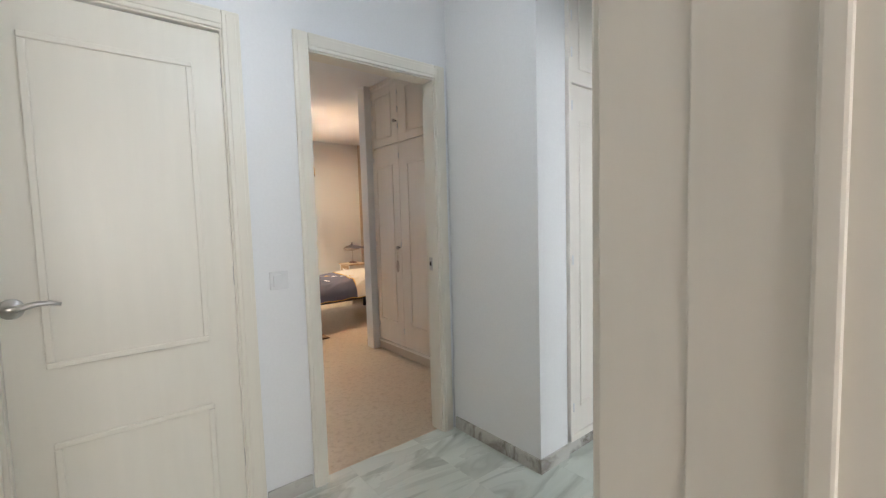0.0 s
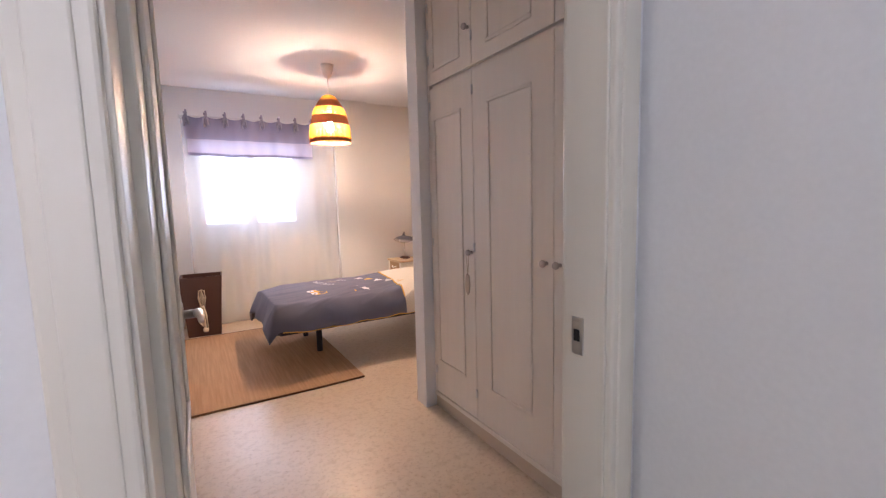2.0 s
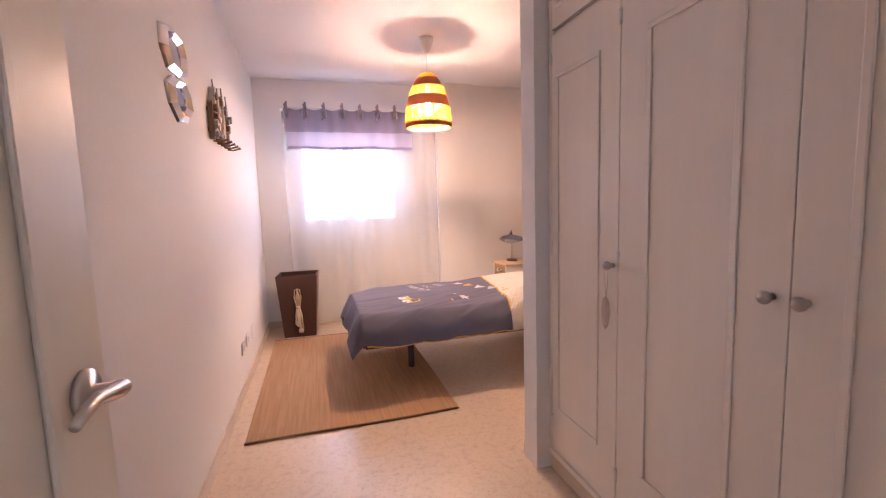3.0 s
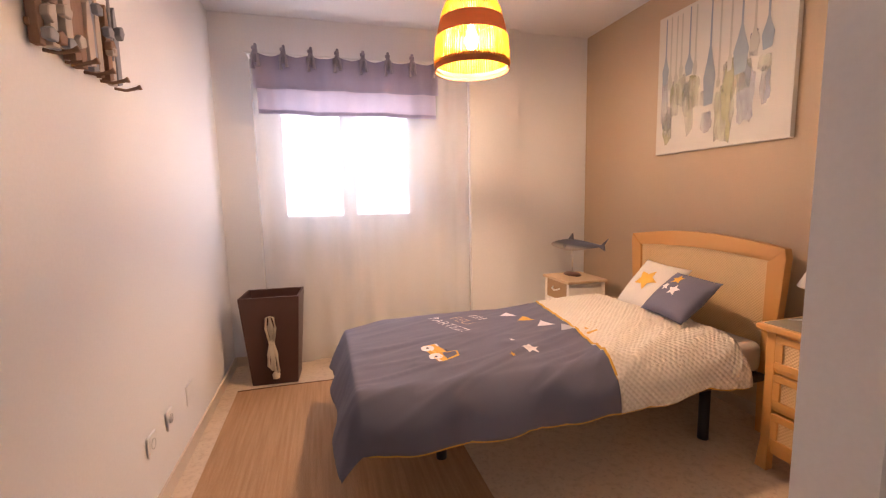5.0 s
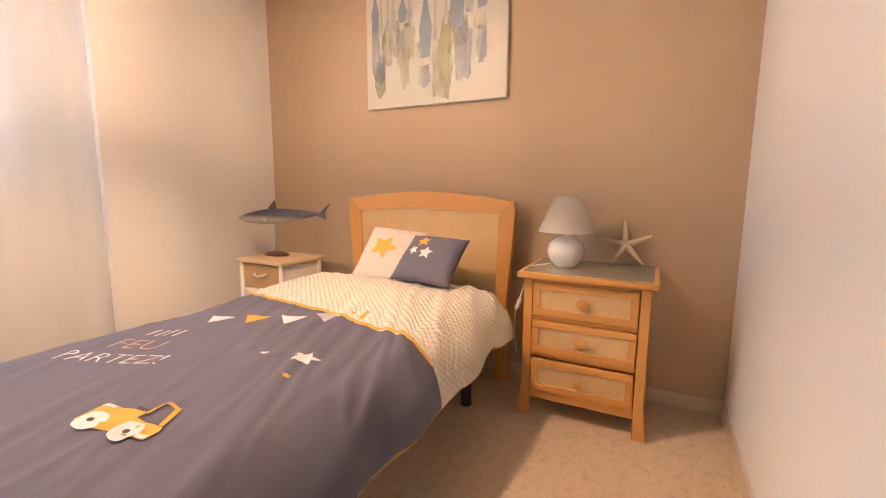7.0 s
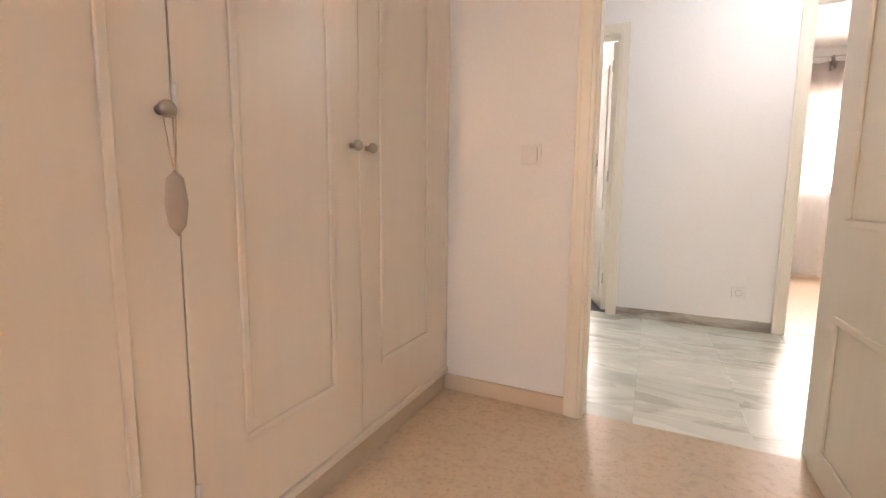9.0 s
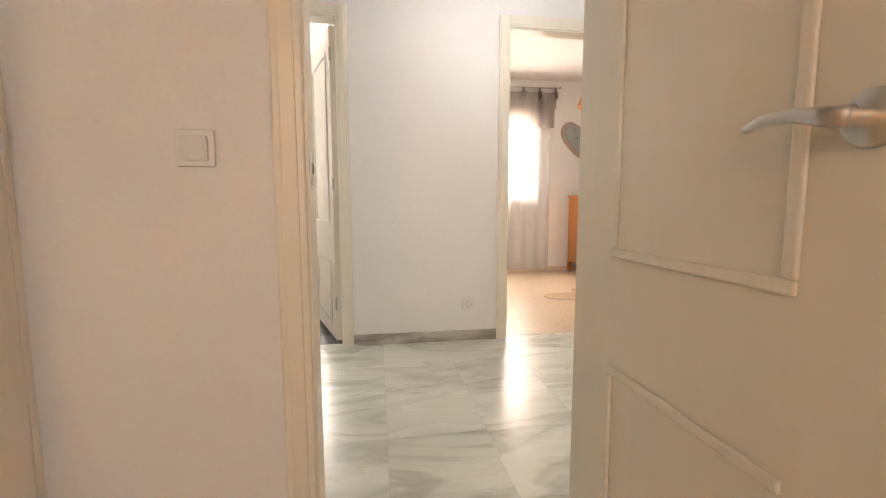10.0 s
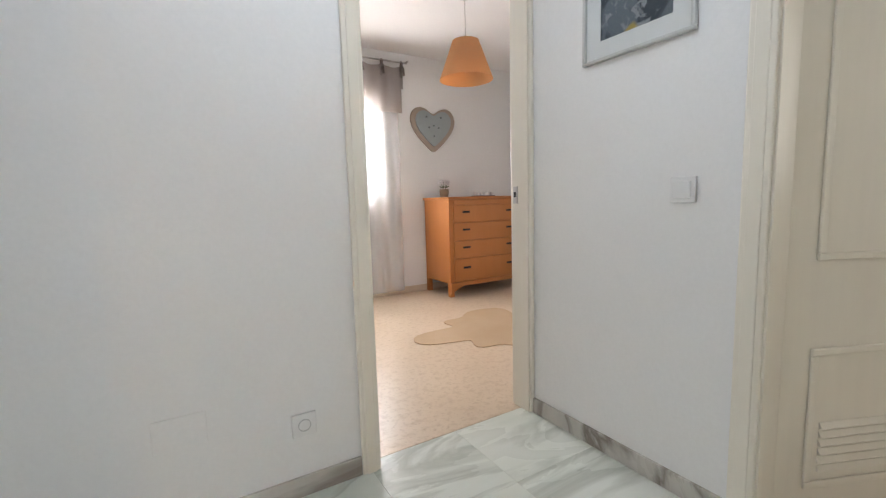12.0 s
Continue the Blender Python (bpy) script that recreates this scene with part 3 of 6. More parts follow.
def wardrobe_door(o, name, x0, x1, z0, z1, px, pz, knob_x=None, knob_z=1.0, hinge_x=None):
    """A framed door on the plane y = 0 looking to -y; px, pz: its panel's borders."""
    bm = bmesh.new()
    bx(bm, x0 + 0.0015, x1 - 0.0015, -0.020, 0, z0 + 0.0015, z1 - 0.0015, 0.002)
    d = part(name, bm, WARDROBE, o)
    bm = bmesh.new()
    moulding(bm, px[0], px[1], pz[0], pz[1], -0.020, -1, 0.020, 0.007)
    part("panel_moulding", bm, WARDROBE, d)
    if knob_x is not None:
        knob(d, pose(knob_x, -0.020, knob_z, 90))
    if hinge_x is not None:
        for z in (z0 + 0.12, 0.5 * (z0 + z1), z1 - 0.12):
            bm = bmesh.new()
            lathe(bm, [(0, 0), (0.005, 0), (0.006, 0.045), (0, 0.048)], 10, at=(hinge_x, -0.023, z))
            part("hinge", bm, WHITE_PLASTIC, d)
    return d


w = thing("wardrobe", pose(1.535, 1.71, 0, 0, 0, -90), "cream lacquered built-in wardrobe with panelled doors, closed", "wardrobe")
bm = bmesh.new()
bx(bm, 0, 1.62, 0.004, 0.60, 0.085, H - 0.002)
part("body", bm, WARDROBE, w)
bm = bmesh.new()
for d in ((0, 0.02, 0.10, H - 0.012), (1.60, 1.62, 0.10, H - 0.012)):
    bx(bm, d[0], d[1], -0.021, 0.003, d[2], d[3], 0.002)
bx(bm, 0.02, 1.60, -0.019, 0.003, H - 0.06, H - 0.012, 0.003)
bx(bm, 0, 1.62, -0.030, 0.003, H - 0.03, H - 0.004, 0.006)
part("face_frame", bm, WARDROBE, w)
bm = bmesh.new()
bx(bm, 0, 1.62, -0.016, 0.02, 0.0, 0.075, 0.002)
part("plinth", bm, CREAM_STONE, w)
bm = bmesh.new()
bx(bm, 0, 1.62, -0.028, 0.003, 0.077, 0.102, 0.004)
part("bottom_rail", bm, WARDROBE, w)
# doors, measured back from the far end
for a, b, pa, pb, kx, hx in ((0.02, 0.445, 0.06, 0.345, 0.42, 0.022), (0.445, 0.998, 0.565, 0.875, 0.96, 0.448), (0.998, 1.60, 1.10, 1.435, 1.033, 1.598)):
    wardrobe_door(w, "door", a, b, 0.104, 1.915, (pa, pb), (0.30, 1.75), kx, 1.005, hx)
    wardrobe_door(w, "upper_door", a, b, 1.932, H - 0.06, (pa, pb), (2.00, H - 0.12), kx, 2.12, hx)

# key and tag on the far door's knob
k = thing("key_tag", pose(1.490, 1.29, 1.0, 0, 0, -90), "pale key tag hung by a cord on the wardrobe knob", "key tag")
bm = bmesh.new()
tube(bm, [(0.0, 0, 0.016), (0.012, -0.004, 0.0), (0.008, -0.004, -0.06), (0.004, -0.004, -0.10)], 0.0015, 6)
tube(bm, [(0.0, 0, 0.016), (-0.012, -0.004, 0.0), (-0.004, -0.004, -0.06), (0.002, -0.004, -0.10)], 0.0015, 6)
part("cord", bm, ROPE, k)
bm = bmesh.new()
lathe(bm, [(0, -0.22), (0.016, -0.20), (0.022, -0.16), (0.016, -0.115), (0, -0.10)], 16, m=pose(0.002, -0.006, 0) @ Matrix.Diagonal((1, 0.35, 1, 1)))
part("tag", bm, plain("worn_tag", (0.55, 0.47, 0.40), 0.6), k)

w = thing("wardrobe", pose(1.245, -0.635, 0), "cream lacquered hall cupboard with two panelled doors", "wardrobe")
bm = bmesh.new()
bx(bm, 0, 0.73, 0.004, 0.60, 0.10, H - 0.002)
part("body", bm, WARDROBE, w)
bm = bmesh.new()
bx(bm, 0, 0.02, -0.024, 0.003, 0.10, H - 0.004, 0.002)
bx(bm, 0.71, 0.73, -0.024, 0.003, 0.10, H - 0.004, 0.002)
part("face_frame", bm, WARDROBE, w)
bm = bmesh.new()
bx(bm, 0, 0.73, 0.012, 0.05, 0, 0.10)
bx(bm, 0, 0.73, -0.026, 0.003, 0.078, 0.115, 0.004)
part("plinth", bm, WARDROBE, w)
for a, b, kx, hx in ((0.02, 0.365, 0.338, 0.022), (0.365, 0.71, 0.392, 0.708)):
    wardrobe_door(w, "door", a, b, 0.117, 1.885, (a + 0.065, b - 0.065), (0.25, 1.72), kx, 0.985, hx)
    wardrobe_door(w, "upper_door", a, b, 1.90, H - 0.03, (a + 0.065, b - 0.065), (1.97, H - 0.10), kx, 2.05, hx)


# ---------- bed ----------
bed = thing("bed", pose(0, 0, 0), "single bed with honey pine and rattan headboard, black legs", "bed")
hb = bmesh.new()
arch = [(2.80 + 1.02 * k / 16, 0.945 + 0.045 * math.sin(math.pi * k / 16)) for k in range(17)]
prof = arch + [(2.80 + 1.02 * (16 - k) / 16, 0.872 + 0.028 * math.sin(math.pi * k / 16)) for k in range(17)]
yz = Matrix(((0, 0, 1, 0), (1, 0, 0, 0), (0, 1, 0, 0), (0, 0, 0, 1)))
prism(hb, prof, 2.765, 2.80, m=yz)
part("top_rail", hb, PINE_H, bed)
for s in (-1, 1):
    pb = bmesh.new()
    c = 3.31
    pts = [(c + s * 0.425, 0.0), (c + s * 0.42, 0.25), (c + s * 0.43, 0.872), (c + s * 0.51, 0.945), (c + s * 0.518, 0.90), (c + s * 0.505, 0.70), (c + s * 0.485, 0.45), (c + s * 0.485, 0.22), (c + s * 0.50, 0.0)]
    prism(pb, pts, 2.76, 2.805, m=yz, bev=0.003)
    part("post", pb, PINE, bed)
pb = bmesh.new()
bx(pb, 2.775, 2.79, 2.88, 3.74, 0.40, 0.90)
part("rattan_panel", pb, RATTAN, bed, "woven rattan headboard panel")
pb = bmesh.new()
bx(pb, 2.763, 2.803, 2.88, 3.74, 0.34, 0.41, 0.004)
part("lower_rail", pb, PINE_H, bed)
pb = bmesh.new()
for y in (2.865, 3.775):
    bx(pb, 0.80, 2.76, y - 0.014, y + 0.014, 0.277, 0.315, 0.003)
for x in (0.80, 2.74):
    bx(pb, x - 0.014, x + 0.014, 2.88, 3.76, 0.277, 0.315, 0.003)
base_frame = part("slatted_base", pb, BLACK, bed, "black steel bed base")
for k in range(13):
    pb = bmesh.new()
    bx(pb, 0.86 + k * 0.15, 0.92 + k * 0.15, 2.88, 3.76, 0.298, 0.312)
    part("slat", pb, PINE, base_frame)
for x, y in ((1.165, 3.14), (1.165, 3.66), (2.455, 2.91), (2.455, 3.735)):
    pb = bmesh.new()
    tube(pb, [(x, y, 0.0), (x, y, 0.012), (x, y, 0.27)], [0.026, 0.025, 0.025], 16)
    bx(pb, x - 0.035, x + 0.035, y - 0.035, y + 0.035, 0.266, 0.277, 0.002)
    part("leg", pb, BLACK, bed)

mt = bmesh.new()
bx(mt, 0.86, 2.755, 2.855, 3.73, 0.318, 0.478, 0.045, 4)
tagged(part("mattress", mt, LINEN_WHITE, smooth=True), "pale mattress with a fitted sheet on the bed", "mattress")


def duvet_top(x, y):
    """Height of the duvet's upper side: soft swells and creases."""
    z = 0.508 + 0.012 * math.sin((y - 2.85) * 3.2) + 0.03 * max(0.0, min(1.0, (x - 1.7) / 0.5))
    z += 0.007 * noise.noise(Vector((x * 2.1, y * 2.6, 0.3)))
    near = max(0.0, min(1.0, (3.40 - y) / 0.35))
    r1 = 1 - abs(noise.noise(Vector((x * 1.3 + 0.4, y * 7.0 - x * 3.2, 1.7))))
    r2 = 1 - abs(noise.noise(Vector((x * 2.6, y * 15.0 - x * 5.0, 5.1))))
    z += (0.3 + 0.7 * near) * (0.015 * r1 ** 6 + 0.009 * r2 ** 5) - 0.004
    return z


def seam_x(y):
    return 1.80 + (y - 2.64) * 0.165


def across(b):
    """Across the bed: y and how far the cloth hangs, b from 0 (far hem) to 1 (near hem)."""
    if b < 0.12:
        s = b / 0.12
        return 3.79 - 0.03 * s, 0.17 * (1 - s) ** 1.2
    if b > 0.80:
        s = (b - 0.80) / 0.20
        return 2.845 - 0.125 * math.sin(s * math.pi / 2), 0.175 * s ** 1.5
    return 3.76 - (b - 0.12) / 0.68 * 0.915, 0.0


def duvet_sheet(x_from, x_to, nu, nv, foot):
    bm = bmesh.new()
    rows = []
    for i in range(nu + 1):
        a = i / nu
        row = []
        for j in range(nv + 1):
            y, drop = across(j / nv)
            x0, x1 = x_from(y), x_to(y)
            da = 0.0
            if foot and a < 0.16:
                s = 1 - a / 0.16
                x = x0 + 0.06 * (1 - s ** 1.5)
                da = 0.17 * s ** 1.5
                x -= 0.02 * s
            elif foot:
                x = x0 + 0.06 + (a - 0.16) / 0.84 * (x1 - x0 - 0.06)
            else:
                x = x0 + a * (x1 - x0)
            t = duvet_top(x, y)
            if foot:
                # the far corner of the foot droops past the mattress
                t -= 0.05 * max(0.0, (1.0 - x) / 0.28) * max(0.0, (y - 3.45) / 0.33)
            hang = max(drop, da) + 0.45 * min(drop, da)
            wave = 0.012 * math.sin(x * 17 + 1.2) * min(1, drop / 0.1) if drop else 0.0
            wy = 0.012 * math.sin(y * 15) * min(1, da / 0.1)
            row.append(bm.verts.new((x + wy, y + wave, t - hang)))
        rows.append(row)
    for r0, r1 in zip(rows, rows[1:]):
        for k in range(nv):
            f = bm.faces.new((r0[k], r0[k + 1], r1[k + 1], r1[k]))
            f.smooth = True
    return bm


def thicken(ob, t):
    so = ob.modifiers.new("thick", "SOLIDIFY")
    so.thickness, so.offset = t, 0
    return ob


duvet = thing("duvet", pose(0, 0, 0), "slate blue printed children's duvet folded back on the bed", "duvet")
du = part("cover", duvet_sheet(lambda y: 0.72, seam_x, 150, 130, True), GREY_CLOTH, duvet, smooth=True)
thicken(du, 0.022)
fo = part("folded_back", duvet_sheet(seam_x, lambda y: 2.43 + 0.05 * (3.8 - y), 50, 130, False), WAFFLE, duvet, "cream waffle-woven underside folded back", smooth=True)
thicken(fo, 0.030)


def hem(points, r, mat, name, parent):
    bm = bmesh.new()
    tube(bm, points, r, 8)
    return part(name, bm, mat, parent, smooth=True)


pts = []
for j in range(60):
    y, drop = across(j / 59)
    x = seam_x(y)
    pts.append((x + 0.003, y + (0.012 * math.sin(x * 17 + 1.2) * min(1, drop / 0.1) if drop else 0), duvet_top(x, y) - drop + 0.014))
hem(pts, 0.006, MUSTARD, "seam_piping", duvet)
pts = []
for j in range(70):
    x = 0.80 + (2.47 - 0.80) * j / 69
    y, drop = across(1.0)
    pts.append((x, y + 0.012 * math.sin(x * 17 + 1.2), duvet_top(x, y) - drop))
hem(pts, 0.011, MUSTARD, "hem_piping", duvet)


def printed(name, shapes, mat, lift=0.0145):
    """Flat printed shapes lying on the duvet; shapes are outlines in world x, y."""
    bm = bmesh.new()
    for sh in shapes:
        t = bmesh.new()
        f = t.faces.new([t.verts.new((x, y, 0)) for x, y in sh])
        bmesh.ops.triangulate(t, faces=[f])
        bmesh.ops.subdivide_edges(t, edges=t.edges[:], cuts=2, use_grid_fill=True)
        for v in t.verts:
            v.co.z = duvet_top(v.co.x, v.co.y) + lift
        bmesh.ops.recalc_face_normals(t, faces=t.faces[:])
        add_bm(bm, t)
    return part(name, bm, mat, duvet)


def star(cx, cy, r, turn=0.0, inner=0.45):
    return [(cx + (r if k % 2 == 0 else r * inner) * math.cos(turn + math.pi * k / 5), cy + (r if k % 2 == 0 else r * inner) * math.sin(turn + math.pi * k / 5)) for k in range(10)]


def disc(cx, cy, r, n=18):
    return [(cx + r * math.cos(2 * math.pi * k / n), cy + r * math.sin(2 * math.pi * k / n)) for k in range(n)]


def local(o, d, pts):
    """Outline given along the direction d (degrees) from the point o."""
    c, s = math.cos(radians(d)), math.sin(radians(d))
    return [(o[0] + c * p - s * q, o[1] + s * p + c * q) for p, q in pts]


for k, (x, y, mat) in enumerate(((1.69, 3.575, PRINT_WHITE), (1.74, 3.445, MUSTARD), (1.79, 3.315, PRINT_WHITE), (1.86, 3.205, plain("pale_grey_print", (0.5, 0.5, 0.54), 0.85)), (1.935, 3.105, MUSTARD))):
    d = (-78, -76, -70, -62, -52)[k]
    printed("pennant", [local((x, y), d, [(-0.05, 0.035), (0.05, 0.035), (0.0, -0.045)])], mat)
printed("star_print", [star(1.566, 3.02, 0.044, 0.3)], PRINT_WHITE)
printed("star_print", [star(1.528, 3.14, 0.016, 0.1)], PRINT_WHITE)
printed("star_print", [star(1.458, 2.98, 0.014, 0.6)], MUSTARD)
CAR = (1.118, 3.165)
printed("car_body", [local(CAR, -81, [(-0.0390, -0.0078), (-0.0390, 0.0429), (-0.0234, 0.0585), (0.0780, 0.0585), (0.0819, 0.0351), (0.1560, 0.0312), (0.1677, 0.0156), (0.1638, -0.0156), (0.1248, -0.0156), (-0.0234, -0.0156)])], MUSTARD)
printed("car_cab", [local(CAR, -81, q) for q in ([(0.0780, 0.0546), (0.0780, 0.0975), (0.0874, 0.0975), (0.0874, 0.0546)], [(0.0780, 0.0975), (0.0874, 0.1069), (0.1287, 0.0998), (0.1248, 0.0920), (0.0874, 0.0975)], [(0.1170, 0.0920), (0.1287, 0.0998), (0.1521, 0.0351), (0.1404, 0.0351)])], MUSTARD)
printed("car_window", [local(CAR, -81, [(0.0312, 0.0640), (0.0312, 0.0725), (0.0741, 0.0725), (0.0741, 0.0640)])], PRINT_DARK)
for q in ([(-0.036, 0.046), (-0.034, 0.056), (-0.004, 0.058), (-0.004, 0.050)], [(0.136, -0.013), (0.136, -0.003), (0.163, -0.001), (0.163, -0.013)]):
    printed("car_bumper", [local(CAR, -81, q)], PRINT_WHITE, 0.0155)
printed("car_wheel", [disc(*local(CAR, -81, [(0.0000, 0.0000)])[0], 0.031)], PRINT_WHITE, 0.0160)
printed("car_wheel", [disc(*local(CAR, -81, [(0.1053, -0.0039)])[0], 0.031)], PRINT_WHITE, 0.0160)
printed("wheel_hub", [disc(*local(CAR, -81, [(0.0000, 0.0000)])[0], 0.007, 10)], PRINT_DARK, 0.0172)
printed("wheel_hub", [disc(*local(CAR, -81, [(0.1053, -0.0039)])[0], 0.007, 10)], PRINT_DARK, 0.0172)


def lettering(body, name, at, turn, size, mat, parent, lift=None, m=None):
    """Words as a flat mesh, laid on the duvet or at the pose m."""
    cu = bpy.data.curves.new("words", "FONT")
    cu.body, cu.size = body, size
    cu.offset = -size * 0.020
    cu.resolution_u = 3
    tmp = bpy.data.objects.new("words", cu)
    scene.collection.objects.link(tmp)
    bpy.context.view_layer.update()
    me = bpy.data.meshes.new_from_object(tmp.evaluated_get(bpy.context.evaluated_depsgraph_get()))
    bpy.data.objects.remove(tmp)
    bm = bmesh.new()
    bm.from_mesh(me)
    bpy.data.meshes.remove(me)
    if m is not None:
        bm.transform(m)
    else:
        bm.transform(pose(at[0], at[1], 0, 0, 0, turn))
        for v in bm.verts:
            v.co.z = duvet_top(v.co.x, v.co.y) + lift
    return part(name, bm, mat, parent)


printed("faded_word", [local((1.475, 3.63), -73, [(k * 0.032, 0), (k * 0.032 + 0.006, 0), (k * 0.032 + 0.006 + 0.008, 0.055), (k * 0.032 + 0.008, 0.055)]) for k in range(4)], PRINT_WHITE)
lettering("FEU", "words", (1.355, 3.63), -73, 0.105, PRINT_TAN, duvet, 0.0145)
lettering("PARTEZ!", "words", (1.235, 3.66), -73, 0.092, PRINT_WHITE, duvet, 0.0145)


def pillow(name, corner, wv, uv, puff, mat, label, decor):
    """A stuffed square cushion from one corner and its two sides, with appliqued stars."""
    wv, uv = Vector(wv), Vector(uv)
    n = wv.cross(uv).normalized()
    o = thing(name, Matrix.Translation(Vector(corner)), label, "cushion", "cushions on the bed")
    bm = bmesh.new()
    N = 18

    def at(a, b, side):
        e = (max(0, 1 - (2 * a - 1) ** 2) * max(0, 1 - (2 * b - 1) ** 2)) ** 0.42
        pinch = 0.05 * ((2 * a - 1) ** 2 * (1 - (2 * b - 1) ** 2)), 0.05 * ((2 * b - 1) ** 2 * (1 - (2 * a - 1) ** 2))
        aa = 0.5 + (a - 0.5) * (1 - pinch[0])
        bb = 0.5 + (b - 0.5) * (1 - pinch[1])
        wr = 0.006 * noise.noise(Vector((a * 5, b * 5, 2.0 + side)))
        return wv * aa + uv * bb + n * (side * puff * 0.5 * e + wr * e)
    for side in (-1, 1):
        vs = [[bm.verts.new(at(i / N, j / N, side)) for j in range(N + 1)] for i in range(N + 1)]
        for i in range(N):
            for j in range(N):
                bm.faces.new((vs[i][j], vs[i + 1][j], vs[i + 1][j + 1], vs[i][j + 1]))
    bmesh.ops.remove_doubles(bm, verts=bm.verts[:], dist=0.0005)
    bmesh.ops.recalc_face_normals(bm, faces=bm.faces[:])
    part("cover", bm, mat, o, smooth=True)
    for sa, sb, r, turn, m2 in decor:
        bm = bmesh.new()
        t = bmesh.new()
        f = t.faces.new([t.verts.new((x, y, 0)) for x, y in star(0, 0, r, turn, 0.5)])
        bmesh.ops.triangulate(t, faces=[f])
        bmesh.ops.subdivide_edges(t, edges=t.edges[:], cuts=2, use_grid_fill=True)
        for v in t.verts:
            a, b = sa + v.co.x / wv.length, sb + v.co.y / uv.length
            v.co = at(a, b, 1) + n * 0.004
        bmesh.ops.recalc_face_normals(t, faces=t.faces[:])
        add_bm(bm, t)
        part("star_patch", bm, m2, o)
    return o


pillow("cushion", (2.425, 3.555, 0.553), (0.02, -0.33, -0.02), (0.262, 0.033, 0.242), 0.10, LINEN_WHITE, "pale linen cushion with a mustard star against the headboard", [(0.44, 0.52, 0.080, 1.2, MUSTARD)])
pillow("cushion", (2.385, 3.290, 0.578), (-0.05, -0.335, 0.0), (0.25, 0.0, 0.185), 0.10, GREY_CLOTH, "slate blue cushion with white and mustard stars", [(0.36, 0.74, 0.042, 0.5, MUSTARD), (0.50, 0.48, 0.042, 0.3, PRINT_WHITE), (0.27, 0.52, 0.029, 0.7, PRINT_WHITE)])


# ---------- nightstands and what stands on them ----------
ns = thing("nightstand", pose(2.495, 2.16, 0), "honey pine nightstand with three rattan-fronted drawers", "nightstand")
bm = bmesh.new()
bx(bm, -0.035, 0.385, -0.025, 0.525, 0.632, 0.658, 0.006)
part("top", bm, PINE_H, ns)
bm = bmesh.new()
bx(bm, -0.015, 0.365, -0.005, 0.505, 0.6582, 0.662, 0.001)
part("top_inlay", bm, plain("grey_green_glass", (0.36, 0.34, 0.27), 0.15), ns, "grey glass top plate")
for x in (0.0, 0.345):
    for y, s in ((0.0, -1), (0.462, 1)):
        bm = bmesh.new()
        o2 = 0.5 * (1 + s)
        prism(bm, [(y, 0.632), (y + 0.038, 0.632), (y + 0.038, 0.14), (y + 0.036 + 0.02 * (s > 0), 0.0), (y + 0.004 - 0.02 * (s < 0), 0.0), (y, 0.14)], x, x + 0.038, m=yz, bev=0.003)
        part("leg", bm, PINE, ns)
bm = bmesh.new()
bx(bm, 0.012, 0.37, 0.010, 0.016, 0.12, 0.632)
bx(bm, 0.012, 0.37, 0.484, 0.490, 0.12, 0.632)
bx(bm, 0.36, 0.37, 0.016, 0.484, 0.12, 0.632)
part("side_panel", bm, PINE, ns)
bm = bmesh.new()
for z in (0.117, 0.290, 0.458, 0.618):
    bx(bm, 0.006, 0.36, 0.038, 0.462, z - 0.008, z + 0.010, 0.002)
bx(bm, 0.010, 0.022, 0.038, 0.462, 0.085, 0.110, 0.003)
part("rail", bm, PINE_H, ns)
for z0 in (0.130, 0.303, 0.471):
    z1 = z0 + 0.142
    bm = bmesh.new()
    for d in ((0.042, 0.458, z0, z0 + 0.030), (0.042, 0.458, z1 - 0.030, z1), (0.042, 0.072, z0 + 0.03, z1 - 0.03), (0.428, 0.458, z0 + 0.03, z1 - 0.03)):
        bx(bm, -0.006, 0.014, d[0], d[1], d[2], d[3], 0.003)
    dr = part("drawer", bm, PINE_H, ns)
    bm = bmesh.new()
    bx(bm, 0.002, 0.010, 0.072, 0.428, z0 + 0.03, z1 - 0.03)
    part("rattan_panel", bm, RATTAN, dr)
    bm = bmesh.new()
    lathe(bm, [(0, 0), (0.012, 0), (0.010, 0.012), (0.022, 0.020), (0.024, 0.027), (0.018, 0.033), (0, 0.034)], 20, m=pose(0.002, 0.25, 0.5 * (z0 + z1), 0, -90))
    part("knob", bm, PINE, dr)

tl = thing("table_lamp", pose(2.665, 2.522, 0.6625), "table lamp with round white ceramic base, unlit", "lamp")
bm = bmesh.new()
lathe(bm, [(0, 0), (0.045, 0), (0.050, 0.006), (0.074, 0.035), (0.082, 0.070), (0.074, 0.105), (0.045, 0.135), (0.022, 0.145), (0.020, 0.155), (0, 0.155)], 32)
part("base", bm, CERAMIC, tl)
bm = bmesh.new()
lathe(bm, [(0.014, 0.15), (0.014, 0.20), (0.006, 0.21), (0, 0.21)], 16)
part("lamp_holder", bm, WHITE_PLASTIC, tl)
bm = bmesh.new()
lathe(bm, [(0.126, 0.158), (0.054, 0.314), (0.052, 0.314), (0.124, 0.158), (0.126, 0.158)], 40)
part("shade", bm, sheer_material("lamp_shade_cloth", (0.80, 0.76, 0.70), 0.0), tl)
bm = bmesh.new()
tube(bm, [(-0.02, 0.06, 0.012), (-0.05, 0.115, 0.003), (-0.055, 0.142, -0.003), (-0.058, 0.158, -0.06), (-0.05, 0.19, -0.16), (-0.03, 0.215, -0.23), (0.02, 0.235, -0.35), (0.13, 0.25, -0.50)], 0.003, 6)
part("cable", bm, WHITE_PLASTIC, tl)
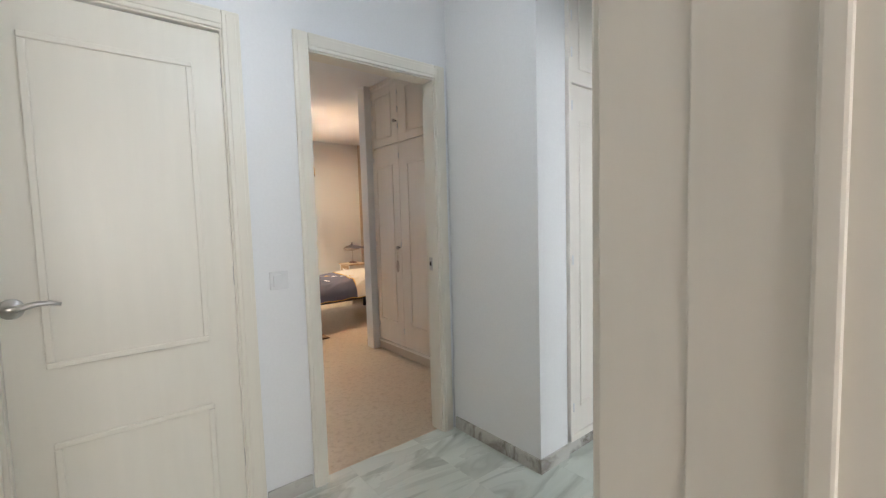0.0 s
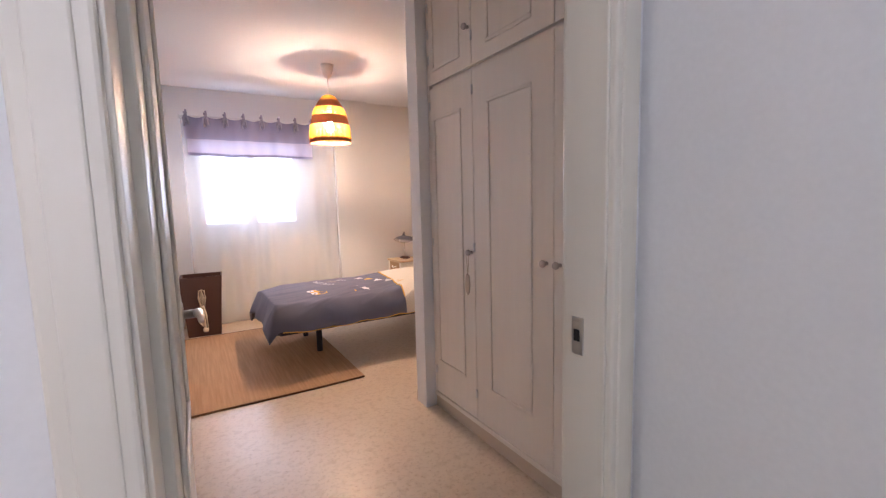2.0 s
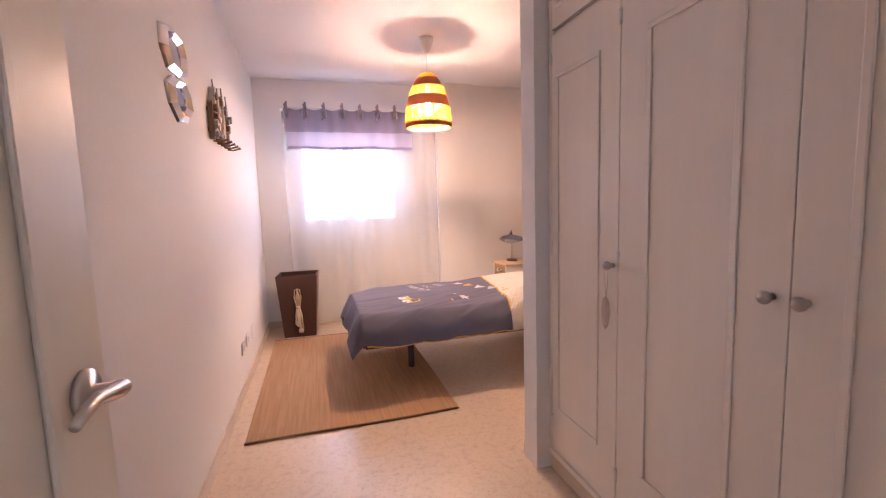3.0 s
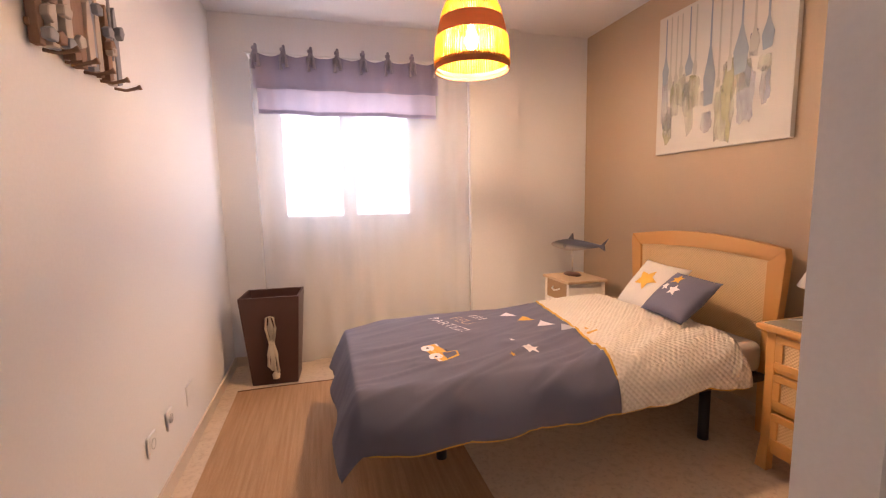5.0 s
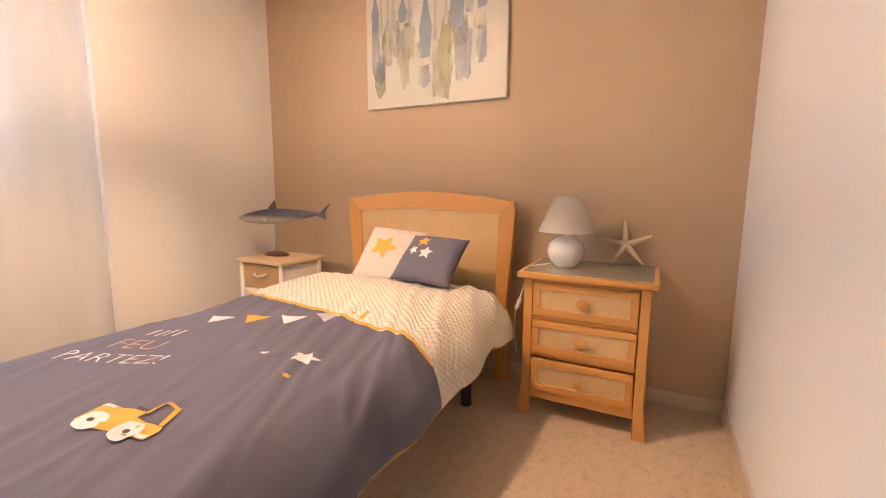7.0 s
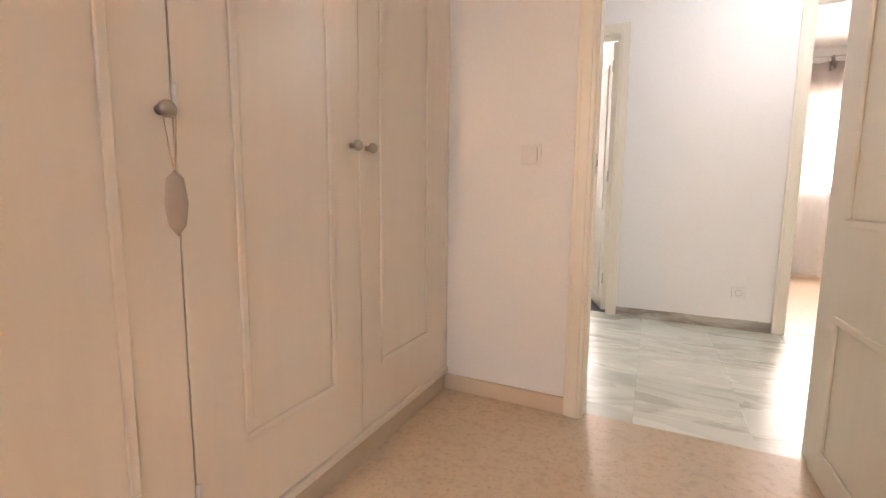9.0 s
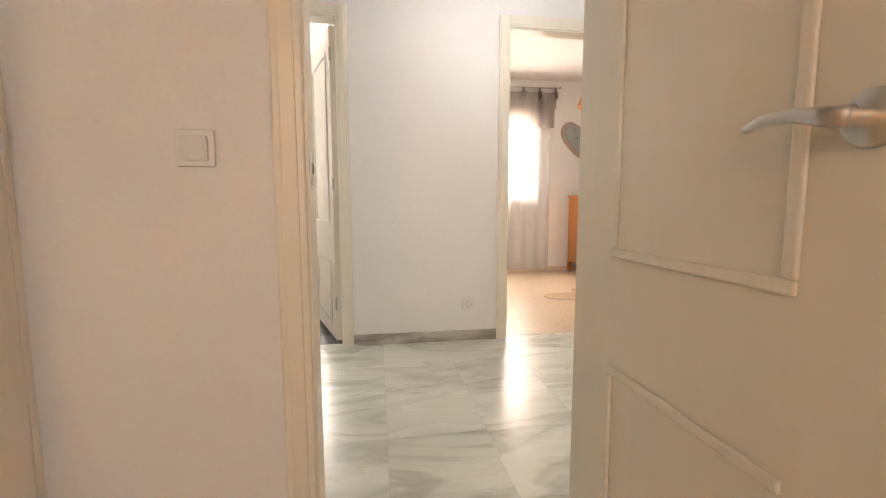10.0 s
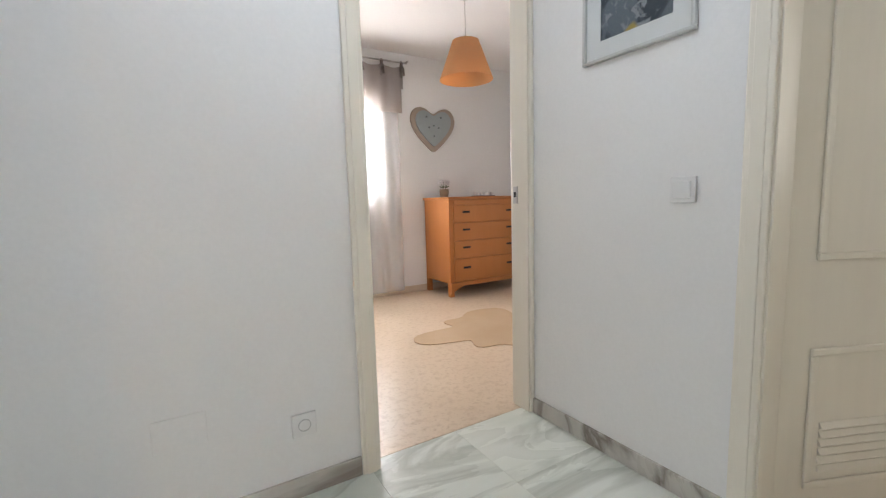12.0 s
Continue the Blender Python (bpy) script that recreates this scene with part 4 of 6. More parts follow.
bm = bmesh.new()
bx(bm, -0.011, 0.011, -0.009, 0.009, -0.03, 0.03, 0.006, m=pose(-0.040, 0.20, -0.19, 20, 10, 0))
part("cable_switch", bm, WHITE_PLASTIC, tl)

sf = thing("starfish", pose(2.815, 2.285, 0.663, 0, 24, 0), "dried pale starfish leaning on the tan wall", "starfish")
bm = bmesh.new()
for k in range(5):
    a = math.pi / 2 + 2 * math.pi * k / 5 + 0.1
    L = 0.116 + 0.010 * math.sin(k * 2.3)
    p = [(-0.003 * j, -math.cos(a) * L * j / 5, 0.098 + math.sin(a) * L * j / 5) for j in range(6)]
    tube(bm, p, [0.017, 0.015, 0.012, 0.010, 0.007, 0.003], 10)
part("body", bm, surface("starfish_skin", (0.74, 0.62, 0.49), (0.60, 0.48, 0.36), 0.9, 120, 20, relief=0.8), sf)

sn = thing("nightstand", pose(2.345, 3.955, 0), "small white nightstand with wooden drawer front", "nightstand")
bm = bmesh.new()
for x in (0.0, 0.272):
    for y in (0.0, 0.312):
        bx(bm, x, x + 0.028, y, y + 0.028, 0, 0.585, 0.002)
bx(bm, 0.01, 0.29, 0.004, 0.012, 0.06, 0.585)
bx(bm, 0.01, 0.29, 0.328, 0.336, 0.06, 0.585)
bx(bm, 0.29, 0.298, 0.012, 0.328, 0.06, 0.585)
for z in (0.05, 0.245, 0.42):
    bx(bm, 0.003, 0.29, 0.028, 0.312, z, z + 0.018, 0.002)
part("frame", bm, WARDROBE, sn)
bm = bmesh.new()
bx(bm, -0.012, 0.312, -0.012, 0.352, 0.585, 0.605, 0.004)
part("top", bm, surface("pale_pine_top", (0.62, 0.46, 0.28), (0.54, 0.39, 0.23), 0.5, 30, 4, stretch=(1, 0.1, 1)), sn)
for z0, z1, mat in ((0.443, 0.578, surface("drawer_wood", (0.46, 0.29, 0.14), (0.40, 0.245, 0.11), 0.5, 30, 4, stretch=(1, 0.1, 1))), (0.268, 0.415, WARDROBE), (0.073, 0.24, WARDROBE)):
    bm = bmesh.new()
    bx(bm, 0.004, 0.024, 0.032, 0.308, z0, z1, 0.003)
    dr = part("drawer", bm, mat, sn)
    bm = bmesh.new()
    zc = 0.5 * (z0 + z1) + 0.012
    tube(bm, [(0.004, 0.122, zc + 0.008), (-0.014, 0.135, zc), (-0.018, 0.17, zc - 0.010), (-0.014, 0.205, zc), (0.004, 0.218, zc + 0.008)], 0.006, 8)
    part("handle", bm, WARDROBE, dr)

sk = thing("shark_sculpture", pose(2.52, 4.155, 0.6055, 0, 0, 0), "carved wooden shark sculpture on a rod and oval base", "sculpture")
bm = bmesh.new()
N = 20
prof = [(-0.325, 0.004), (-0.28, 0.012), (-0.20, 0.022), (-0.11, 0.034), (0.0, 0.044), (0.10, 0.046), (0.19, 0.039), (0.27, 0.027), (0.325, 0.013), (0.355, 0.002)]
t = bmesh.new()
rings = []
for y, r in prof:
    rings.append([t.verts.new((0.62 * r * math.cos(2 * math.pi * k / N), y, 0.235 - 0.075 * y + r * math.sin(2 * math.pi * k / N))) for k in range(N)])
for a, b in zip(rings, rings[1:]):
    for k2 in range(N):
        t.faces.new((a[k2], a[(k2 + 1) % N], b[(k2 + 1) % N], b[k2]))
bmesh.ops.recalc_face_normals(t, faces=t.faces[:])
for f in t.faces:
    f.smooth = True
add_bm(bm, t)
sm, snt, sp = nodes_of("shark_paint")
tc = snt.nodes.new("ShaderNodeTexCoord")
sep = snt.nodes.new("ShaderNodeSeparateXYZ")
snt.links.new(tc.outputs["Object"], sep.inputs[0])
mr = snt.nodes.new("ShaderNodeMapRange")
mr.inputs["From Min"].default_value, mr.inputs["From Max"].default_value = 0.212, 0.238
snt.links.new(sep.outputs[2], mr.inputs[0])
snt.links.new(mix_colour(snt, mr.outputs[0], (0.42, 0.38, 0.33), mix_colour(snt, noise_out(snt, 60, 4), (0.045, 0.05, 0.07), (0.085, 0.085, 0.105))), sp.inputs["Base Color"])
sp.inputs["Roughness"].default_value = 0.5
part("body", bm, sm, sk)
for outl, nm in (([(0.02, 0.268), (0.10, 0.262), (0.03, 0.325)], "dorsal_fin"), ([(-0.29, 0.252), (-0.32, 0.266), (-0.395, 0.318), (-0.35, 0.268), (-0.36, 0.226)], "tail_fin")):
    bm = bmesh.new()
    prism(bm, outl, -0.005, 0.005, m=yz, bev=0.0015)
    part(nm, bm, sm, sk)
for s in (-1, 1):
    bm = bmesh.new()
    prism(bm, [(0.14, 0.0), (0.08, 0.0), (0.02, 0.06)], -0.003, 0.003, m=pose(s * 0.022, 0, 0.228, 0, 0, 0) @ Matrix(((0, s, 0, 0), (1, 0, 0, 0), (0, -0.45, 1, 0), (0, 0, 0, 1))))
    part("pectoral_fin", bm, sm, sk)
bm = bmesh.new()
tube(bm, [(0, 0.03, 0.015), (0, 0.03, 0.208)], 0.006, 10)
part("rod", bm, STEEL, sk)
bm = bmesh.new()
lathe(bm, [(0, 0), (0.075, 0), (0.078, 0.006), (0.060, 0.018), (0.02, 0.024), (0, 0.024)], 28, m=pose(0, 0.03, 0) @ Matrix.Diagonal((0.7, 1.15, 1, 1)))
part("base", bm, DARK_WOOD, sk)


# ---------- wall pieces of the bedroom ----------
pc = thing("painting", pose(2.898, 3.755, 1.47, 0, 0, -90), "square canvas painting of upright blue-green oars", "painting")
bm = bmesh.new()
bx(bm, 0, 0.862, -0.030, 0, 0, 0.862, 0.003)
part("canvas", bm, surface("primed_canvas", (0.70, 0.68, 0.60), (0.64, 0.63, 0.56), 0.8, 200, 5, relief=0.3), pc)
xz = Matrix(((1, 0, 0, 0), (0, 0, -1, 0), (0, 1, 0, 0), (0, 0, 0, 1)))


def strokes(name, shapes, colours, y):
    mat = surface("wash_" + name, colours[0], colours[1], 0.85, 40, 9)
    if name.endswith("wash"):
        # thin watercolour: the canvas shows through unevenly
        nt = mat.node_tree
        out, mx, tr = nt.nodes["Material Output"], nt.nodes.new("ShaderNodeMixShader"), nt.nodes.new("ShaderNodeBsdfTransparent")
        nt.links.new(ramp(nt, noise_out(nt, 16, 4, (1, 1, 0.3)), [(0.34, 0.10), (0.66, 0.48)]), mx.inputs[0])
        nt.links.new(tr.outputs[0], mx.inputs[1])
        nt.links.new(nt.nodes["Principled BSDF"].outputs[0], mx.inputs[2])
        nt.links.new(mx.outputs[0], out.inputs[0])
    for k, sh in enumerate(shapes):
        bm = bmesh.new()
        prism(bm, sh, 0.0005, 0.0014 + 0.00004 * k, m=pose(0, y, 0) @ xz)
        part(name, bm, mat, pc)


def patch(x, z, w2, h2):
    """A soft-cornered wash with a wavering edge and a dripping foot."""
    out = []
    for k in range(28):
        a = math.tau * k / 28
        c, si = math.cos(a), math.sin(a)
        wob = 1 + 0.10 * math.sin(5 * a + 40 * x) + 0.06 * math.sin(11 * a + 17 * z)
        out.append((x + 0.5 * w2 * wob * math.copysign(abs(c) ** 0.6, c), z + h2 * (0.5 + 0.65 * wob * math.copysign(abs(si) ** 0.7, si))))
    return out


strokes("green_wash", [patch(x, z, w2, h2) for x, z, w2, h2 in ((0.095, 0.09, 0.07, 0.15), (0.145, 0.25, 0.07, 0.17), (0.195, 0.30, 0.08, 0.14), (0.262, 0.13, 0.06, 0.18), (0.285, 0.27, 0.09, 0.15), (0.365, 0.26, 0.06, 0.07), (0.495, 0.06, 0.12, 0.24), (0.525, 0.28, 0.09, 0.16), (0.605, 0.30, 0.08, 0.13), (0.715, 0.36, 0.07, 0.06))], ((0.60, 0.60, 0.33), (0.68, 0.67, 0.48)), -0.030)
strokes("blue_wash", [patch(x, z, w2, h2) for x, z, w2, h2 in ((0.065, 0.20, 0.055, 0.24), (0.105, 0.16, 0.05, 0.12), (0.235, 0.24, 0.05, 0.16), (0.385, 0.11, 0.075, 0.09), (0.620, 0.14, 0.10, 0.23), (0.655, 0.45, 0.05, 0.10), (0.725, 0.21, 0.055, 0.14))], ((0.44, 0.49, 0.60), (0.55, 0.59, 0.66)), -0.0306)


def oar(x, z, zt, bw, bh):
    """An upright oar: a blade that swells to a thin shaft."""
    return [(x - bw * 0.35, z), (x + bw * 0.35, z + 0.006), (x + bw * 0.5, z + bh * 0.55), (x + bw * 0.22, z + bh * 0.9), (x + 0.006, z + bh * 1.15), (x + 0.0045, zt), (x - 0.0045, zt), (x - 0.006, z + bh * 1.15), (x - bw * 0.22, z + bh * 0.9), (x - bw * 0.5, z + bh * 0.55)]


strokes("dark_oar", [oar(0.065, 0.44, 0.84, 0.055, 0.15), oar(0.248, 0.45, 0.845, 0.060, 0.11), oar(0.395, 0.245, 0.85, 0.080, 0.29), oar(0.583, 0.37, 0.86, 0.088, 0.22), oar(0.725, 0.45, 0.86, 0.066, 0.14)], ((0.23, 0.30, 0.36), (0.36, 0.42, 0.46)), -0.0312)
strokes("pale_oar", [oar(0.105, 0.40, 0.84, 0.035, 0.10), oar(0.150, 0.42, 0.83, 0.03, 0.08), oar(0.188, 0.45, 0.83, 0.03, 0.10), oar(0.292, 0.44, 0.84, 0.03, 0.10), oar(0.455, 0.33, 0.85, 0.025, 0.06), oar(0.520, 0.40, 0.85, 0.03, 0.10), oar(0.655, 0.46, 0.86, 0.055, 0.11)], ((0.45, 0.46, 0.40), (0.54, 0.54, 0.46)), -0.0309)

mi = thing("wall_mirror", pose(0.001, 2.165, 1.80, 0, 0, 90), "faceted silver mirror ornament of two linked frames", "mirror")
for cx, cz, sx, sz, ph in ((-0.015, 0.100, 0.178, 0.100, 0.2), (0.015, -0.085, 0.172, 0.098, 0.5)):
    out = [(cx + sx * math.cos(ph + 2 * math.pi * k / 8) * (1 + 0.12 * (k % 2)), cz + sz * math.sin(ph + 2 * math.pi * k / 8) * (1 + 0.12 * (k % 2))) for k in range(8)]
    inn = [(cx + 0.5 * (x - cx), cz + 0.5 * (z - cz)) for x, z in out]
    bm = bmesh.new()
    t = bmesh.new()
    lo = [t.verts.new((x, 0, z)) for x, z in out]
    hi = [t.verts.new((cx + 0.94 * (x - cx), -0.010, cz + 0.94 * (z - cz))) for x, z in out]
    mid = [t.verts.new((cx + 0.72 * (x - cx), -0.024, cz + 0.72 * (z - cz))) for x, z in out]
    inr = [t.verts.new((x, -0.008, z)) for x, z in inn]
    for A, B in ((lo, hi), (hi, mid), (mid, inr)):
        for k2 in range(8):
            t.faces.new((A[k2], A[(k2 + 1) % 8], B[(k2 + 1) % 8], B[k2]))
    bmesh.ops.recalc_face_normals(t, faces=t.faces[:])
    add_bm(bm, t)
    fr = part("mirror_frame", bm, MIRROR, mi)
    bm = bmesh.new()
    prism(bm, [(x, z) for x, z in inn], 0.002, 0.008, m=xz)
    part("mirror_glass", bm, plain("smoky_mirror", (0.45, 0.46, 0.49), 0.05, 1.0), fr)

wa = thing("wall_ornament", pose(0.001, 2.93, 1.59, 0, 0, 90), "rough driftwood boats ornament with brown and grey slats", "wall ornament")
woods = [surface("driftwood", a, b, 0.85, 50, 8, relief=0.6, stretch=(1, 1, 0.2)) for a, b in (((0.24, 0.14, 0.09), (0.34, 0.21, 0.13)), ((0.36, 0.37, 0.39), (0.25, 0.26, 0.29)), ((0.62, 0.55, 0.46), (0.46, 0.38, 0.30)))]
random.seed(4)
for k in range(13):
    bm = bmesh.new()
    x0 = -0.240 + k * 0.037
    a, b = 0.03 + 0.04 * random.random(), 0.24 + 0.10 * random.random()
    dpt = 0.018 + 0.025 * random.random()
    wd = 0.029 + 0.010 * random.random()
    prism(bm, [(x0, a), (x0 + wd * 0.9, a + 0.012 * random.random()), (x0 + wd, b * 0.7), (x0 + wd * 0.7, b), (x0 + wd * 0.3, b - 0.014), (x0 - 0.003, b * 0.6)], 0.004, dpt, m=xz, bev=0.002)
    part("slat", bm, woods[(0, 2, 1, 2, 0)[k % 5]], wa)
for k in range(16):
    bm = bmesh.new()
    x0, z0 = -0.22 + 0.45 * random.random(), 0.06 + 0.22 * random.random()
    prism(bm, [(-0.022, -0.012), (0.014, -0.018), (0.026, 0.004), (0.006, 0.020), (-0.018, 0.014)], 0.028, 0.05, m=pose(x0, 0, z0) @ xz @ pose(0, 0, 0, 0, 0, 70 * random.random()), bev=0.004)
    part("bark_chip", bm, woods[k % 3], wa)
for z in (0.08, 0.19):
    bm = bmesh.new()
    bx(bm, -0.245, 0.245, -0.012, 0, z, z + 0.02, 0.003)
    part("batten", bm, woods[0], wa)
for k in range(5):
    x0 = -0.20 + k * 0.10
    bm = bmesh.new()
    tube(bm, [(x0, -0.012, 0.035), (x0 + 0.004, -0.045, 0.030), (x0 + 0.006, -0.078, 0.040), (x0 + 0.006, -0.090, 0.044)], [0.005, 0.005, 0.006, 0.010], 8)
    part("peg", bm, woods[0], wa, "turned wooden coat peg")
for k, (x0, z1) in enumerate(((-0.18, 0.37), (-0.07, 0.35), (0.05, 0.38), (0.17, 0.36))):
    bm = bmesh.new()
    tube(bm, [(x0, -0.026, 0.12), (x0 + 0.004, -0.028, z1 - 0.05), (x0 + 0.002, -0.026, z1)], [0.006, 0.005, 0.004], 7)
    part("mast", bm, woods[(0, 1)[k % 2]], wa, "thin stick mast of a driftwood boat")


def wall_plate(name, m, label, kind="socket", size=0.08):
    """A switch or socket plate; local x along the wall, y into it."""
    o = thing(name, m, label, "wall " + kind, "light switches" if kind == "switch" else "wall sockets")
    bm = bmesh.new()
    bx(bm, -size / 2, size / 2, -0.010, 0, -size / 2, size / 2, 0.003)
    part("plate", bm, WHITE_PLASTIC, o)
    bm = bmesh.new()
    if kind == "switch":
        bx(bm, -0.027, 0.027, -0.018, -0.006, -0.027, 0.027, 0.003, m=pose(0, 0, 0, 4))
        part("rocker", bm, WHITE_PLASTIC, o)
    else:
        lathe(bm, [(0.021, -0.001), (0.021, 0.002), (0.0185, 0.002), (0.0185, -0.0095), (0, -0.0095)], 24, m=pose(0, -0.010, 0, 90))
        part("socket_cup", bm, plain("socket_grey", (0.5, 0.5, 0.5), 0.4), o)
        # Solid black discs put in for the shade inside the two pin holes.
        for s in (-1, 1):
            bm = bmesh.new()
            lathe(bm, [(0, 0.0), (0.003, 0.0), (0.003, 0.0006), (0, 0.0006)], 8, m=pose(s * 0.0095, -0.0012, 0, 90))
            part("pin_hole_shade", bm, BLACK, o)
    return o


wall_plate("light_switch", pose(0.026, -0.001, 1.0), "white light switch beside the bedroom door", "switch")
wall_plate("light_switch", pose(1.155, 0.091, 1.03, 0, 0, 180), "white light switch inside the bedroom", "switch")
wall_plate("light_switch", pose(-0.859, -0.945, 0.995, 0, 0, 90), "white light switch on the short hall wall", "switch")
wall_plate("wall_socket", pose(0.17, -1.616, 0.25, 0, 0, 180), "white wall socket low on the hall wall")
wall_plate("wall_socket", pose(0.001, 3.13, 0.30, 0, 0, 90), "white wall socket low on the bedroom wall")
wall_plate("wall_socket", pose(0.001, 3.33, 0.30, 0, 0, 90), "white wall socket low on the bedroom wall")
cv = thing("blank_plate", pose(0.001, 3.62, 0.285, 0, 0, 90), "white blanking plate low on the bedroom wall", "cover plate")
bm = bmesh.new()
bx(bm, -0.05, 0.05, -0.006, 0, -0.05, 0.05, 0.003)
part("plate", bm, WHITE_PLASTIC, cv)
cv = thing("blank_plate", pose(0.52, -1.616, 0.33, 0, 0, 180), "painted junction box cover on the hall wall", "cover plate")
bm = bmesh.new()
bx(bm, -0.07, 0.07, -0.004, 0, -0.05, 0.05, 0.002)
part("plate", bm, WALL, cv)


# ---------- curtains ----------
def cloth(x0, x1, z0, z1, nx, nz, fold, y_of):
    bm = bmesh.new()
    vs = [[bm.verts.new((x0 + (x1 - x0) * i / nx, y_of(x0 + (x1 - x0) * i / nx, k / nz), z0(x0 + (x1 - x0) * i / nx) + (z1(x0 + (x1 - x0) * i / nx) - z0(x0 + (x1 - x0) * i / nx)) * k / nz)) for k in range(nz + 1)] for i in range(nx + 1)]
    for i in range(nx):
        for k in range(nz):
            f = bm.faces.new((vs[i][k], vs[i + 1][k], vs[i + 1][k + 1], vs[i][k + 1]))
            f.smooth = True
    return bm


GREY_VALANCE = sheer_material("grey_linen_valance", (0.27, 0.25, 0.34), 0.0, 0.8)
GREY_PALE = sheer_material("pale_lilac_linen", (0.46, 0.42, 0.52), 0.02, 0.6)
TIE = plain("grey_linen_tie", (0.36, 0.34, 0.42), 0.9)
TAUPE_VALANCE = sheer_material("taupe_linen_valance", (0.40, 0.36, 0.33), 0.0)


def valance(name, m, w2, ztop, zmid, zbot, ties, mats, label):
    """A tie-top valance along local x, hanging before the wall at local y = 0."""
    o = thing(name, m, label, "curtain")
    sag = lambda x: ztop - 0.022 * abs(math.sin(math.pi * ties * (x + w2 / 2) / w2))
    wav = lambda x, s: 0.012 * math.sin(x * 21) * (0.4 + 0.6 * (1 - s)) + 0.006 * math.sin(x * 47)
    part("upper_band", cloth(-w2 / 2 - 0.02, w2 / 2 + 0.02, lambda x: zmid, sag, 120, 6, 0, lambda x, s: wav(x, s) - 0.008), mats[0], o, smooth=True)
    part("lower_band", cloth(-w2 / 2, w2 / 2, lambda x: zbot + 0.02, lambda x: zmid + 0.01, 100, 4, 0, lambda x, s: wav(x, 0) * 0.8), mats[1], o, smooth=True)
    part("hem", cloth(-w2 / 2, w2 / 2, lambda x: zbot + 0.004 * math.sin(x * 9), lambda x: zbot + 0.028 + 0.004 * math.sin(x * 9), 100, 2, 0, lambda x, s: wav(x, 0) * 0.8 - 0.004), mats[0], o, smooth=True)
    for k in range(ties + 1):
        x = -w2 / 2 + w2 * k / ties
        zt = ztop - 0.035
        bm = bmesh.new()
        tube(bm, [(x, -0.006, zt - 0.03), (x + 0.004, -0.020, zt + 0.04), (x + 0.006, 0.0, zt + 0.082), (x + 0.008, 0.022, zt + 0.04), (x + 0.010, 0.004, zt - 0.01)], [0.013, 0.010, 0.010, 0.010, 0.012], 8)
        lathe(bm, [(0, -0.016), (0.017, -0.008), (0.017, 0.008), (0, 0.016)], 10, at=(x, -0.018, zt + 0.055))
        tube(bm, [(x, -0.022, zt + 0.05), (x - 0.018, -0.026, zt + 0.0), (x - 0.014, -0.024, zt - 0.075)], [0.006, 0.010, 0.013], 6)
        tube(bm, [(x, -0.022, zt + 0.05), (x + 0.020, -0.026, zt + 0.01), (x + 0.022, -0.024, zt - 0.055)], [0.006, 0.009, 0.012], 6)
        part("tie", bm, TIE if mats[0] == GREY_VALANCE else mats[0], o, smooth=True)
    return o


valance("valance_curtain", pose(0.925, 4.47, 0), 1.22, 2.195, 1.965, 1.80, 7, (GREY_VALANCE, GREY_PALE), "grey linen tie-top valance above the bedroom window")
rd = thing("curtain_rod", pose(0.97, 4.50, 2.19), "thin white curtain rod on brackets", "curtain rod")
bm = bmesh.new()
tube(bm, [(-0.72, -0.03, 0), (0.90, -0.03, 0)], 0.006, 10)
part("rod", bm, WHITE_PLASTIC, rd)
for x in (-0.70, 0.885):
    bm = bmesh.new()
    bx(bm, x - 0.008, x + 0.008, -0.03, 0.20 if x < 0 else 0.20, -0.008, 0.008, 0.002)
    part("bracket", bm, WHITE_PLASTIC, rd)
sc = thing("sheer_curtain", pose(0, 0, 0), "white voile curtain hanging over the bedroom window", "curtain")
part("voile", cloth(0.27, 1.815, lambda x: 0.03, lambda x: 2.17, 220, 10, 0, lambda x, s: 4.555 + (0.014 - 0.006 * s) * math.sin(x * 34 + 1.4 * math.sin(x * 7)) + 0.008 * math.sin(x * 11 + s)), SHEER, sc, smooth=True)
bm = bmesh.new()
tube(bm, [(0.26, 4.58, 2.175), (1.865, 4.58, 2.175)], 0.006, 8)
part("heading_wire", bm, WHITE_PLASTIC, sc)

# ---------- pendant lamp over the bed ----------
pl = thing("pendant_lamp", pose(1.43, 3.38, 0), "bell-shaped raffia pendant lamp with brown bands, lit", "lamp")
bm = bmesh.new()
lathe(bm, [(0, H - 0.001), (0.058, H - 0.001), (0.056, H - 0.03), (0.035, H - 0.09), (0.018, H - 0.115), (0, H - 0.118)], 28)
part("ceiling_cup", bm, WHITE_PLASTIC, pl)
bm = bmesh.new()
tube(bm, [(0, 0, H - 0.11), (0, 0, 2.22)], 0.003, 8)
part("cable", bm, WHITE_PLASTIC, pl)
bm = bmesh.new()
lathe(bm, [(0.0, 2.23), (0.018, 2.225), (0.022, 2.16), (0.020, 2.03), (0.0, 2.025)], 20)
part("lamp_holder", bm, WHITE_PLASTIC, pl)


def shade_r(z):
    s = (2.255 - z) / 0.425
    return 0.020 + 0.163 * math.sin(min(1, s) ** 0.62 * math.pi / 2)


def ring(z0, z1, mat, name, n=8):
    bm = bmesh.new()
    o = [(shade_r(z0 + (z1 - z0) * k / n), z0 + (z1 - z0) * k / n) for k in range(n + 1)]
    i = [(r - 0.005, z) for r, z in reversed(o)]
    lathe(bm, o + i + [o[0]], 48)
    return part(name, bm, mat, sh)


bm = bmesh.new()
for zz in (2.20, 2.10, 2.025, 1.94, 1.85):
    r = shade_r(zz) - 0.006
    tube(bm, [(r * math.cos(2 * math.pi * k / 40), r * math.sin(2 * math.pi * k / 40), zz) for k in range(40)], 0.0022, 6, True)
sh = part("shade", bm, RAFFIA_DARK, pl)
